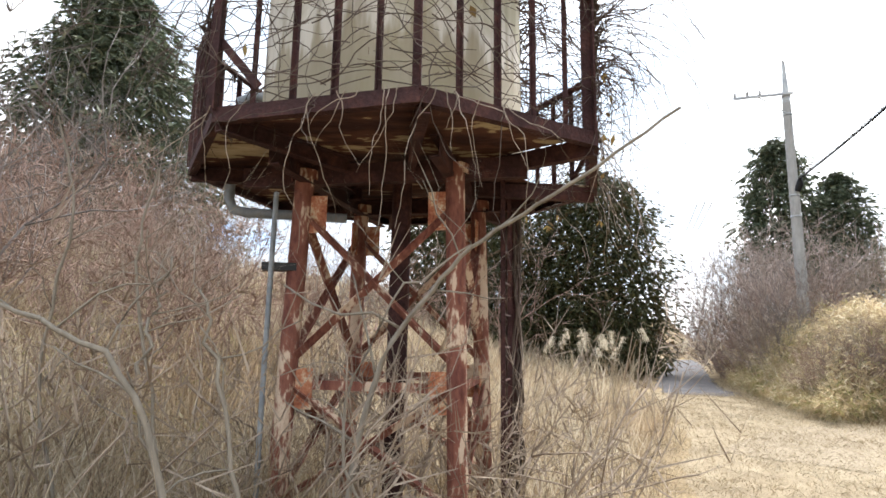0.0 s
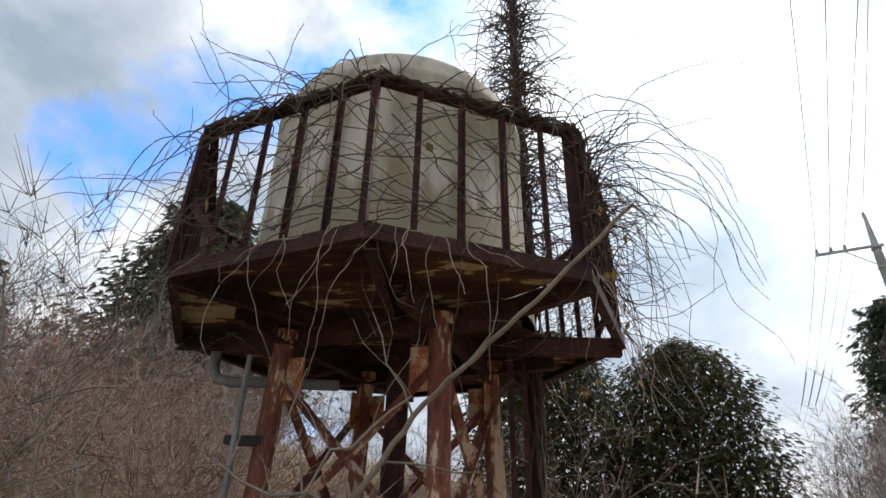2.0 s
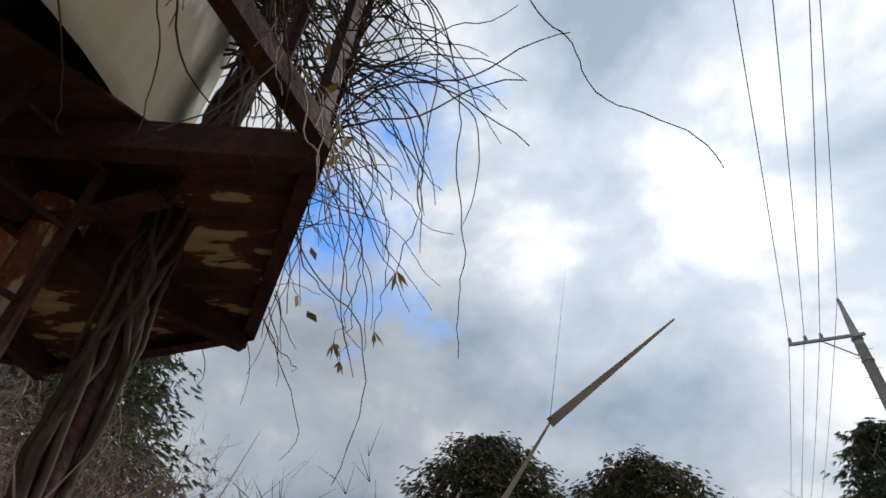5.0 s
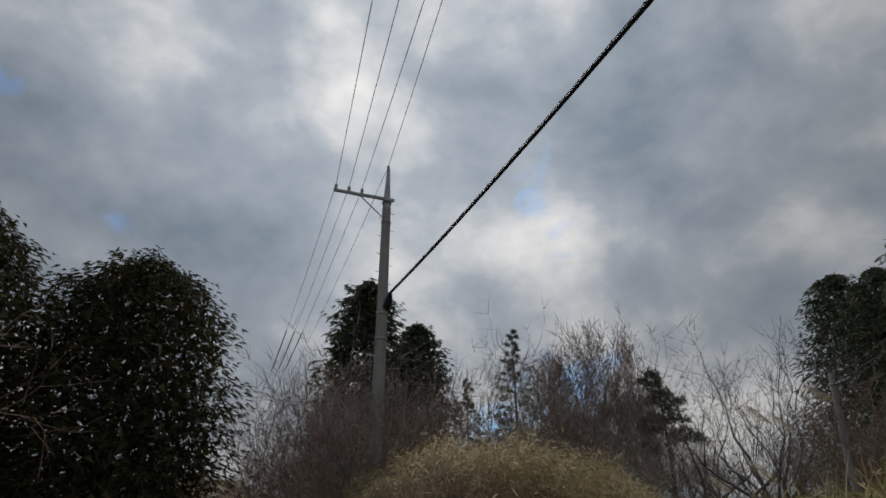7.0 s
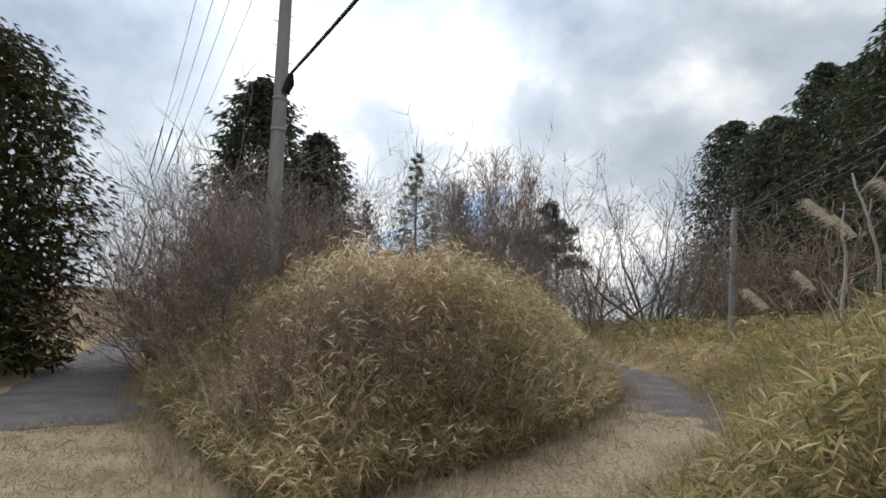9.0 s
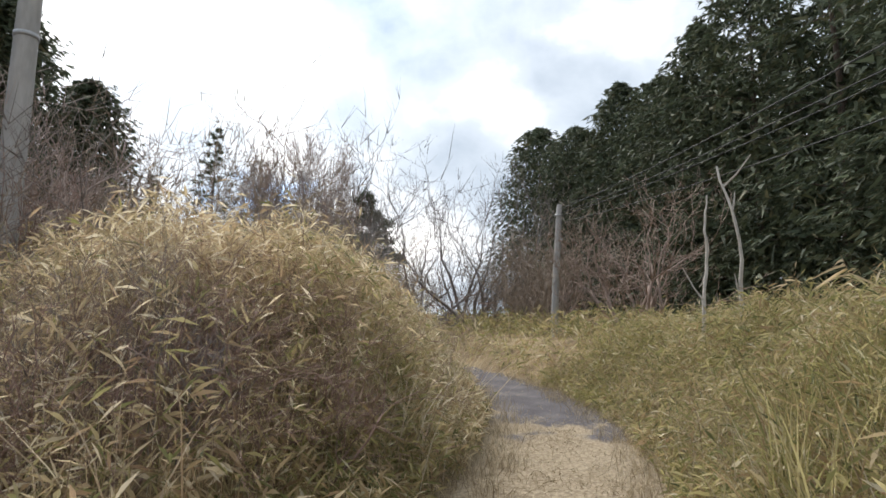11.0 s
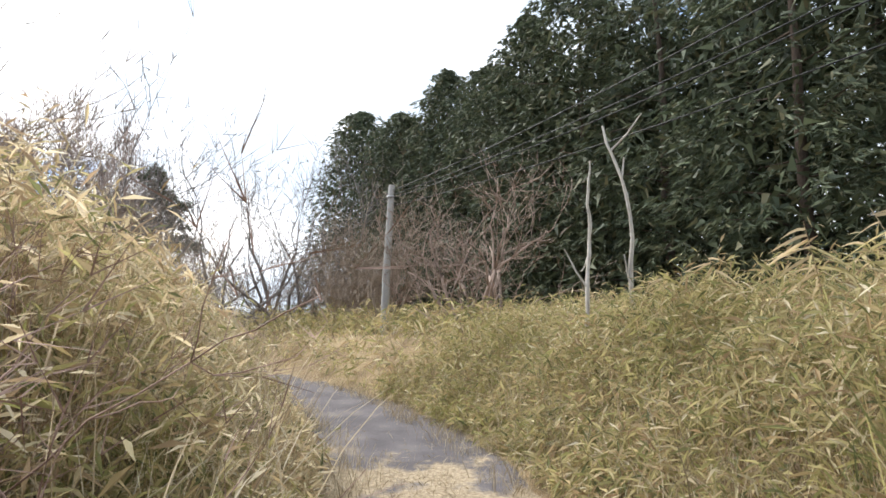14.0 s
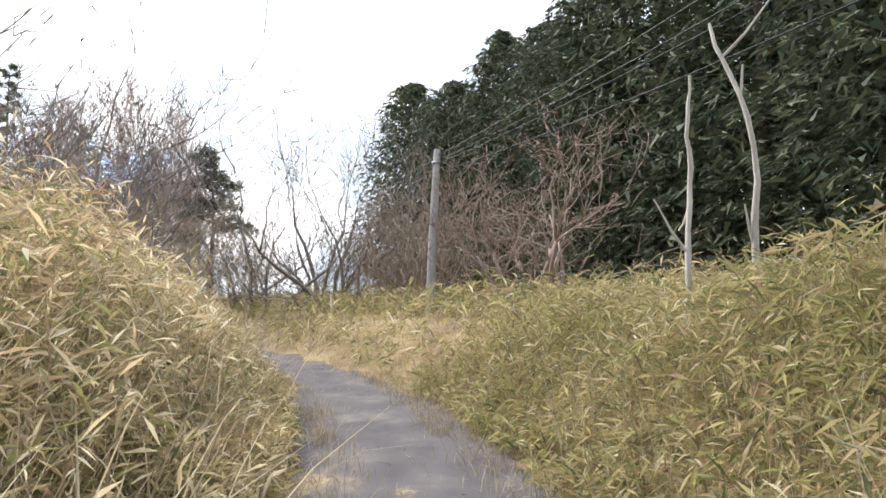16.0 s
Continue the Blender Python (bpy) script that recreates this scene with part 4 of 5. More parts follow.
big_bare = place(bare_plant("bare_tree", "tall leafless deciduous tree with fine twigs", "tree", 61, 4, 5.2, 0.17, 5, TWIG_HAZE, up=0.8, lean=0.30, fork=4, kink=0.13, part_name="trunk", twig=0.017), 40.5, 32.5, 0, 1.0)
copy_at(big_bare, 36.5, 31.5, 220, 0.6)
copy_at(big_bare, 45.0, 31.0, 40, 0.7)
thicket_tree = place(bare_plant("bare_tree", "leafless pinkish grey thicket tree beside the lane", "tree", 64, 6, 2.3, 0.05, 4, TWIG_HAZE, up=0.4, lean=0.6, fork=3, kink=0.18, part_name="trunk", twig=0.008), 11.1, 20.0, 0, 1.0)
for x, y, a, s in ((10.6, 18.2, 70, 0.8), (12.6, 21.8, 150, 1.05), (12.4, 24.0, 230, 1.15), (14.3, 25.6, 310, 1.2), (14.6, 22.6, 20, 1.05), (16.2, 27.5, 110, 1.2), (12.9, 18.9, 200, 0.8), (16.8, 23.8, 280, 1.0)):
    copy_at(thicket_tree, x, y, a, s)
sapling = place(bare_plant("bare_sapling", "spindly leafless tree at the bend of the lane", "tree", 62, 3, 3.8, 0.10, 4, TWIG_GREY, up=0.4, lean=0.45, fork=3, part_name="trunk", twig=0.012), 34.0, 17.8)
for x, y, a, s in ((32.0, 19.6, 80, 0.9), (37.5, 19.5, 170, 1.0), (31.0, 16.2, 250, 0.85), (36.0, 22.5, 20, 0.8)):
    copy_at(sapling, x, y, a, s)
pink = place(bare_plant("bare_tree", "round leafless thicket tree with pinkish brown twigs", "tree", 63, 8, 1.9, 0.055, 5, TWIG_PINK, up=0.25, lean=0.5, fork=2, part_name="trunk", twig=0.008), 24.4, 9.2, 0, 1.15)
copy_at(pink, 27.8, 9.4, 100, 0.95)
copy_at(pink, 30.5, 10.4, 200, 0.9)

shrub = bare_plant("bare_shrub", "leafless grey-brown shrub of dense thin twigs", "shrub", 71, 6, 1.5, 0.022, 4, TWIG, "bare thicket shrubs", up=0.3, lean=0.7, twig=0.005)
shrub_red = bare_plant("bare_shrub", "leafless reddish brown shrub in the thicket", "shrub", 72, 6, 1.5, 0.022, 4, TWIG_RED, "bare thicket shrubs", up=0.25, lean=0.75, twig=0.005)
shrub_grey = bare_plant("bare_shrub", "leafless pale grey shrub of fine twigs", "shrub", 73, 5, 1.7, 0.025, 4, TWIG_GREY, "bare thicket shrubs", up=0.4, lean=0.55, twig=0.005)
kinds = [shrub, shrub_red, shrub_grey]
first = [True] * 3
rng = np.random.default_rng(8)
thicket = []
# behind the mound, beside the lane, along the far bends and on the slope
for x0, y0, x1, y1, n, lo, hi in ((8.9, 16.2, 12.6, 23.5, 30, 0.75, 1.05), (11.0, 22, 16, 32, 30, 0.9, 1.2), (13.5, 16, 24, 24, 22, 0.9, 1.5), (22, 19, 38, 34, 40, 1.0, 1.5),
                                  (24, 33, 42, 48, 30, 0.8, 1.15), (28, 12.2, 44, 16.5, 16, 1.0, 1.7), (-14, 12, -4, 19, 18, 0.9, 1.3), (-9, 4.5, -1.8, 11.5, 60, 0.5, 0.95), (-16, 7, -8, 15, 30, 0.7, 1.2), (5, 29, 13, 40, 10, 1.2, 1.6), (-20, 17, 2, 30, 14, 1.0, 1.6), (7.9, 12.8, 10.0, 14.6, 8, 0.35, 0.5), (8.3, 11.6, 10.4, 13.2, 26, 0.3, 0.5), (25, 13.6, 36, 18.5, 16, 0.5, 0.9), (28, 20, 42, 29, 22, 1.0, 1.5)):
    for _ in range(int(n * 0.62)):
        thicket.append((x0 + (x1 - x0) * rng.random(), y0 + (y1 - y0) * rng.random(), lo + (hi - lo) * rng.random(), 1 if (x0 < -3 or x0 == 8.3) and rng.random() < 0.6 else int(rng.integers(0, 3))))
for x, y, s, k in thicket:
    a, b = float(side(LINE_A, np.array([x]), np.array([y]))[0]), float(side(LINE_B, np.array([x]), np.array([y]))[0])
    if min(abs(a), abs(b)) < 1.5:
        continue
    if first[k]:
        first[k] = False
        place(kinds[k], x, y, rng.random() * 360, s)
    else:
        copy_at(kinds[k], x, y, rng.random() * 360, s)


def dead_trunk(seed, pts, r, twigs, label):
    rng = np.random.default_rng(seed)
    t = thing("dead_trunk", label, "dead tree", tuple(pts[0]))
    o = np.array(pts[0], float)
    q = np.array(pts, float) - o
    fine = np.stack([np.interp(np.linspace(0, len(q) - 1, 14), np.arange(len(q)), q[:, k]) for k in range(3)], 1)
    fine[1:-1] += rng.normal(size=(12, 3)) * 0.012
    g = Geo()
    g.tube(fine, r * np.linspace(1.2, 0.55, 14) * (1 + 0.12 * rng.normal(size=14)), 10)
    put("trunk", g.mesh("trunk", PALE_BARK, True), t)
    for k, dx, dy, dz in twigs:
        g = Geo()
        p = fine[k]
        e = p + np.array([dx, dy, dz])
        g.tube([p, (p + e) / 2 + [0, 0, -0.04], e], [r * 0.6, r * 0.5, r * 0.3], 6)
        put("branch", g.mesh("branch", PALE_BARK, True), t)


zb = float(height(16.2, 7.95))
dead_trunk(81, [(16.20, 7.78, zb - 0.1), (16.25, 7.80, 1.95), (16.17, 7.80, 3.0), (16.35, 7.98, 3.75), (16.43, 8.05, 4.16)], 0.029, [(8, 0.05, -0.06, 0.32), (10, -0.1, -0.42, 0.5), (3, -0.03, 0.08, 0.45)], "pale dead forked trunk standing in bamboo grass")
zb = float(height(16.5, 8.3))
dead_trunk(82, [(16.50, 8.38, zb - 0.1), (16.50, 8.34, 1.95), (16.62, 8.24, 2.7), (16.56, 8.26, 3.2), (16.58, 8.21, 3.70)], 0.028, [(3, 0.0, 0.30, 0.55), (5, 0.0, 0.12, -0.25)], "pale dead trunk broken off above bamboo grass")


# ---- the shrub in front of the tower ----
def limb(pts, r0, r1, n=16, wob=0.012, seed=0):
    rng = np.random.default_rng(seed)
    q = np.array(pts, float)
    u = np.linspace(0, len(q) - 1, n)
    f = np.stack([np.interp(u, np.arange(len(q)), q[:, k]) for k in range(3)], 1)
    for _ in range(2):
        f[1:-1] = (f[:-2] + 2 * f[1:-1] + f[2:]) / 4
    f[1:-1] += rng.normal(size=(n - 2, 3)) * wob
    return f, np.linspace(r0, r1, n)


def build_front_shrubs():
    t = thing("leafless_shrub", "leafless pale grey sapling with long slanting branch", "shrub", (0, 0, 0))
    rng = np.random.default_rng(91)
    main, rad = limb([(-0.60, 3.52, -0.05), (-0.55, 3.50, 0.50), (-0.475, 3.49, 1.06), (-0.326, 3.468, 1.465), (-0.086, 3.383, 1.757), (0.114, 3.30, 2.00), (0.359, 3.079, 2.138), (0.623, 2.814, 2.267), (0.856, 2.608, 2.413), (1.073, 2.419, 2.553)], 0.022, 0.007, 34, 0.004)
    g = Geo()
    g.tube(main, rad, 8)
    put("branch", g.mesh("branch", SAPLING, True), t)
    for k, (d, ln, r) in enumerate((((-0.55, 0.0, 0.5), 0.55, 0.009), ((0.1, 0.1, 0.9), 0.7, 0.009), ((-0.9, -0.1, 0.15), 0.8, 0.010), ((0.5, 0.2, -0.05), 0.5, 0.006), ((-0.2, 0.1, 0.8), 0.6, 0.006), ((0.7, 0.1, 0.3), 0.4, 0.006))):
        g = Geo()
        grow(g, rng, main[6 + 3 * k], unit(np.array(d)), ln, r, 2, 0.1, 0.22, 2)
        put("twig", g.mesh("twig", SAPLING, True), t)
    # the forked sapling further out
    s = thing("leafless_shrub", "leafless grey forked sapling among dry grass", "shrub", (0, 0, 0))
    for n, (pts, r) in enumerate((
            ([(-1.10, 2.55, -0.05), (-1.22, 2.55, 0.8), (-1.36, 2.55, 1.31), (-1.75, 2.50, 1.52), (-2.02, 2.45, 1.66)], 0.020),
            ([(-1.36, 2.55, 1.31), (-1.33, 2.6, 1.6), (-1.28, 2.62, 1.85)], 0.010),
            ([(-0.85, 2.75, -0.05), (-0.98, 2.75, 0.9), (-1.15, 2.75, 1.5), (-1.2, 2.8, 1.75)], 0.014),
            ([(-1.35, 3.2, -0.05), (-1.6, 3.2, 1.0), (-1.75, 3.1, 1.9), (-1.6, 3.0, 2.4)], 0.012),
            ([(-2.0, 3.3, 0.0), (-2.3, 3.2, 1.2), (-2.1, 3.1, 2.2), (-2.2, 3.0, 2.7)], 0.012),
            ([(-2.6, 3.0, 0.0), (-2.5, 3.0, 1.0), (-2.9, 2.9, 1.7)], 0.012),
            ([(-0.25, 3.3, 0.0), (-0.6, 3.2, 1.0), (-0.3, 3.1, 1.7), (0.15, 3.0, 2.0)], 0.011))):
        f, rad = limb(pts, r, r * 0.45, 16, 0.012, 100 + n)
        g = Geo()
        g.tube(f, rad, 7)
        for k in range(5, 16, 2):
            grow(g, rng, f[k], unit(np.array([rng.normal(), 0.4 * rng.normal(), 0.5 + 0.4 * rng.random()])), 0.45, rad[k] * 0.5, 2, 0.15, 0.25, 2)
        put("stem", g.mesh("stem", SAPLING, True), s)
    # low scrub around the tower's feet
    low = bare_plant("bare_shrub", "low tangle of leafless twigs at the tower", "shrub", 95, 5, 0.75, 0.012, 3, TWIG, "twiggy scrub at the tower", up=0.3, lean=0.7)
    spots = [(-2.6, 3.6), (-1.9, 4.2), (-1.3, 3.7), (-0.5, 3.9), (0.1, 4.1), (-0.4, 4.8), (0.3, 4.9), (-1.0, 5.2), (-3.3, 4.4), (-3.8, 3.3), (-2.9, 5.4), (0.9, 5.0), (1.0, 4.3), (-0.8, 4.4), (-4.6, 4.2), (-2.3, 2.9)]
    for k, (x, y) in enumerate(spots):
        s2 = 1.0 + 0.45 * rng.random()
        if k == 0:
            place(low, x, y, 0, s2)
        else:
            copy_at(low, x, y, rng.random() * 360, s2)


build_front_shrubs()


# ---- vines over the tower ----
def strand(rng, p, d, length, step=0.07, gravity=0.09, wander=0.22):
    n = max(5, int(length / step))
    pts = [np.array(p, float)]
    d = unit(np.array(d, float))
    for _ in range(n):
        d = unit(d + rng.normal(size=3) * wander + np.array([0, 0, -gravity]))
        pts.append(pts[-1] + d * step)
    return np.array(pts)


def inside_tank(pts):
    return np.any((np.hypot(pts[:, 0] - TOWER.x + 0.09, pts[:, 1] - TOWER.y - 0.02) < 1.19) & (pts[:, 2] < 4.9) & (pts[:, 2] > 2.9))


def build_vines():
    rng = np.random.default_rng(17)
    t = thing("climbing_vine", "dry leafless vine tangled over railing and lamp post", "vine", (TOWER.x, TOWER.y, DECK_Z), kind="stuff")
    inv = Matrix.Translation((-TOWER.x, -TOWER.y, -DECK_Z))
    corner = [np.array([*c, 0]) for c in CORNER]

    def on_rail(k, u, z):
        c = corner[k] * (1 - u) + corner[(k + 1) % 8] * u
        return c + [0, 0, z]

    def outward(p):
        return unit(np.array([p[0] - TOWER.x, p[1] - TOWER.y, 0]))

    # hanging strands: few on the open sides, a thick curtain on the lamp side
    g = Geo()
    for k, n in enumerate((22, 62, 46, 26, 14, 14, 16, 30)):
        for _ in range(n):
            u = rng.random() if k != 0 else rng.random() ** 0.5
            p = on_rail(k, u, RAIL_Z + 0.02 - 0.15 * rng.random())
            o = outward(p)
            d = o * (0.3 + 0.7 * rng.random()) + np.array([rng.normal() * 0.6, rng.normal() * 0.6, 0.2 + 0.5 * rng.random()])
            q = strand(rng, p, d, 0.45 + 1.0 * rng.random() ** 1.6, 0.06, 0.12 + 0.16 * rng.random(), 0.13)
            if not inside_tank(q):
                g.tube(q, np.linspace(0.0055, 0.002, len(q)), 3)
    put("hanging_strand", g.mesh("hanging_strand", VINE, True), t, "", inv)
    # strands woven along the balusters
    g = Geo()
    for k, n in enumerate((60, 120, 60, 30, 16, 16, 24, 60)):
        for _ in range(n):
            a = on_rail(k, rng.random() * 0.9, DECK_Z + 0.05 + (RAIL_Z - DECK_Z) * rng.random())
            tang = unit(corner[(k + 1) % 8] - corner[k]) * (1 if rng.random() < 0.5 else -1)
            q = strand(rng, a, tang + np.array([0, 0, 0.35 * rng.normal()]), 0.4 + 1.0 * rng.random(), 0.06, 0.012, 0.20)
            if not inside_tank(q):
                g.tube(q, np.linspace(0.005, 0.002, len(q)), 3)
    put("woven_strand", g.mesh("woven_strand", VINE, True), t, "", inv)
    # thick stems along the top rail and up the lamp post
    g = Geo()
    for k, n in enumerate((5, 9, 7, 4, 3, 3, 3, 6)):
        for _ in range(n):
            u = np.linspace(0, 1, 18)
            pts = np.array([on_rail(k, w, RAIL_Z + 0.03) for w in u]) + rng.normal(size=(18, 3)) * 0.022
            g.tube(pts, 0.008 + 0.005 * rng.random(), 4)
    for _ in range(16):
        z = np.linspace(-0.05, 4.2 + 3.0 * rng.random(), 46)
        ph, tw = rng.random() * 6.28, rng.normal() * 2
        r = 0.065 + 0.02 * rng.random()
        g.tube(np.column_stack([0.68 + r * np.cos(ph + tw * z) + rng.normal(size=46) * 0.012, 5.46 + r * np.sin(ph + tw * z) + rng.normal(size=46) * 0.012, z]), np.linspace(0.016, 0.005, 46), 5)
    put("vine_stem", g.mesh("vine_stem", VINE, True), t, "thick woody vine stems", inv)
    g = Geo()
    for _ in range(520):
        z = 4.0 + 3.6 * rng.random()
        a = rng.random() * 6.28
        q = strand(rng, (0.68, 5.46, z), (math.cos(a), math.sin(a), 0.5 + 0.5 * rng.random()), (0.3 + 0.7 * rng.random()) * (1.25 - 0.1 * (z - 4)), 0.06, 0.12, 0.26)
        g.tube(q, np.linspace(0.010, 0.0035, len(q)), 3)
    # the loose long runners that arch away from the corner by the lamp
    for _ in range(18):
        p = on_rail(1, 0.2 + 0.8 * rng.random(), RAIL_Z + 0.05)
        o = outward(p)
        q = strand(rng, p, o + [0.5 * rng.normal(), 0.5 * rng.normal(), 0.6], 1.2 + 1.2 * rng.random(), 0.06, 0.11, 0.13)
        g.tube(q, np.linspace(0.005, 0.0018, len(q)), 3)
    for k in (7, 0):
        for _ in range(4):
            p = on_rail(k, rng.random(), RAIL_Z)
            q = strand(rng, p, np.array([0.5 * rng.normal(), 0.3 * rng.normal(), 1.0]), 0.4 + 0.5 * rng.random(), 0.06, 0.05, 0.2)
            g.tube(q, np.linspace(0.004, 0.002, len(q)), 3)
    put("loose_runner", g.mesh("loose_runner", VINE, True), t, "", inv)
    # below the deck: rootlets trailing from the edge
    g = Geo()
    for k, n in enumerate((8, 12, 8, 4, 3, 3, 3, 9)):
        for _ in range(n):
            p = on_rail(k, rng.random(), DECK_Z + 0.02)
            q = strand(rng, p + outward(p) * 0.02, outward(p) * 0.4 + [0, 0, -0.5], 0.3 + 0.9 * rng.random(), 0.06, 0.18, 0.2)
            g.tube(q, np.linspace(0.0045, 0.0018, len(q)), 3)
    put("trailing_strand", g.mesh("trailing_strand", TWIG, True), t, "", inv)
    # long strands on the lane side, each ending in a withered palmate leaf
    g = Geo()
    fingers = []
    for u, mid, end in ((0.75, (1.36, 6.22, 3.60), (1.32, 6.41, 2.95)), (0.25, (1.66, 5.50, 3.30), (1.59, 5.61, 2.72)), (0.6, (1.30, 6.00, 3.25), (1.17, 6.25, 2.78)), (0.9, (1.05, 6.70, 3.45), (1.02, 6.85, 3.02))):
        q, rad = limb([on_rail(2, u, RAIL_Z), (on_rail(2, u, RAIL_Z) + np.array(mid)) / 2 + [0, 0, 0.14], mid, (np.array(mid) + end) / 2 + [0.03, 0.02, 0], end], 0.005, 0.002, 22, 0.012, int(u * 100))
        g.tube(q, rad, 4)
        dirs = unit(np.column_stack([rng.normal(size=(7, 2)) * 0.45, -np.ones(7)]))
        fingers.append(kites(np.repeat([q[-1]], 7, 0), dirs, 0.075 + 0.03 * rng.random(7), 0.007 + 0.003 * rng.random(7), rng))
    put("hanging_strand", g.mesh("hanging_strand", VINE, True), t, "", inv)
    for v, f in fingers:
        put("palmate_leaf", mesh_of("palmate_leaf", v, f, DEAD_LEAF), t, "withered brown palmate leaf", inv)
    # a few withered leaves still hanging on
    n = 22
    p = np.array([on_rail(int(k), u, RAIL_Z - 1.5 * v + 0.3) for k, u, v in zip(rng.choice([0, 1, 1, 2, 7], n), rng.random(n), rng.random(n))])
    p += np.array([outward(q) for q in p]) * (0.04 + 0.14 * rng.random((n, 1)))
    d = unit(rng.normal(size=(n, 3)) * 0.4 + [0, 0, -1])
    v, f = kites(p, d, 0.06 + 0.05 * rng.random(n), 0.016 + 0.012 * rng.random(n), rng)
    put("withered_leaf", mesh_of("withered_leaf", v, f, DEAD_LEAF), t, "curled brown withered leaves", inv)


build_vines()


# ---- grasses ----
def blades(p, d, length, width, rng, bend=0.5, rows=3):
    """Grass blades: tapered strips of rows quads bending over towards the ground."""
    n = len(p)
    length, width, bend = (np.reshape(np.broadcast_to(q, (n,)), (n, 1)) for q in (length, width, bend))
    s = unit(np.cross(d, rng.normal(size=(n, 3)) + [0, 0, 0.01]))
    lean = unit(np.column_stack([d[:, 0], d[:, 1], np.zeros(n)]) + rng.normal(size=(n, 3)) * [0.15, 0.15, 0])
    v = []
    for k in range(rows + 1):
        t = k / rows
        c = p + d * length * t + lean * bend * length * 0.55 * t * t + np.array([0, 0, -1.0]) * bend * length * 0.6 * t * t
        w = width * (0.7 + 0.9 * t - 1.55 * t * t)
        v += [c - s * w, c + s * w]
    v = np.stack(v, 1).reshape(-1, 3)
    b = np.arange(n)[:, None] * (2 * rows + 2)
    f = np.concatenate([b + np.array([[2 * k, 2 * k + 1, 2 * k + 3, 2 * k + 2]]) for k in range(rows)])
    return v, f


def scatter(rng, n, box, keep):
    x, y = box[0] + (box[2] - box[0]) * rng.random(n), box[1] + (box[3] - box[1]) * rng.random(n)
    k = rng.random(n) < keep(x, y)
    return x[k], y[k]


def stuff(name, v, f, material, label, category="grass"):
    return tagged(new(name, mesh_of(name, v, f, material)), label, category, kind="stuff")


def tilted(rng, n, lean):
    a = rng.random(n) * 2 * np.pi
    q = lean * np.abs(rng.normal(size=n))
    return unit(np.stack([np.cos(a) * q, np.sin(a) * q, np.ones(n)], 1))


def build_turf():
    rng = np.random.default_rng(21)

    def keep(x, y):
        a, b = np.abs(side(LINE_A, x, y)), np.abs(side(LINE_B, x, y))
        on_a = (a < 2.6) & (y < 16.8)
        asph = (b < 0.95) & (x > 13.0)
        # the lane keeps a straw strip along its middle and litter at its edges
        strip = np.where(asph, np.clip(0.04 + 0.9 * smooth(0.5, 0.95, b) + 0.95 * (1 - smooth(0.2, 0.45, b)) * (1 - smooth(14.3, 15.6, x)) + 0.9 * (1 - smooth(12.9, 13.7, x)), 0, 1), 0.0)
        on_b = (b < 1.7) & (x < 24)
        far = np.clip(7 / (np.hypot(x - 6, y - 8) + 2), 0.12, 1)
        return far * np.where(asph, strip, np.where(on_a | on_b, 0.95, 0.0)) * (0.55 + 0.45 * (wave(x, y, 2.2, 3) > -0.35))
    x, y = scatter(rng, 210000, (0.5, 4.0, 24, 19), keep)
    n = len(x)
    p = np.column_stack([x, y, height(x, y) + 0.012])
    ln = 0.05 + 0.11 * rng.random(n) ** 1.5
    v, f = blades(p, tilted(rng, n, 0.9), ln, 0.0022 + 0.0022 * rng.random(n), rng, 0.7, 2)
    stuff("dry_turf", v, f, STRAW, "short straw-coloured dead grass on the path")


def sasa(rng, x, y, tall, leaf, per, mat, name, label, brown=0.0):
    """Bamboo grass: thin canes, each carrying drooping lance-shaped leaves."""
    n = len(x)
    z = height(x, y)
    p = np.column_stack([x, y, z - 0.03])
    hgt = tall * (0.55 + 0.45 * rng.random(n) ** 0.7 + 0.16 * wave(x, y, 1.7, 0.5) + 0.12 * wave(x, y, 4.1, 2.5))
    d = tilted(rng, n, 0.22)
    sv, sf = blades(p, d, hgt, 0.0035, rng, 0.12, 2)
    t = 0.25 + 0.75 * np.floor(rng.random((n, per)) * 5 + rng.random((n, per)) * 0.35) / 5
    a = rng.random((n, per)) * 2 * np.pi
    q = p[:, None] + d[:, None] * (hgt[:, None] * t)[..., None]
    q = q.reshape(-1, 3)
    up = 0.05 + 0.85 * rng.normal(size=a.size)
    ld = unit(np.column_stack([np.cos(a.ravel()), np.sin(a.ravel()), up]))
    ln = leaf * (0.5 + 1.1 * rng.random(len(q)) ** 1.3)
    lv, lf = kites(q, ld, ln, ln * (0.042 + 0.036 * rng.random(len(q))), rng, 0.15)
    v, f = np.concatenate([sv, lv]), np.concatenate([sf, lf + len(sv)])
    return stuff(name, v, f, mat, label, "bamboo grass")


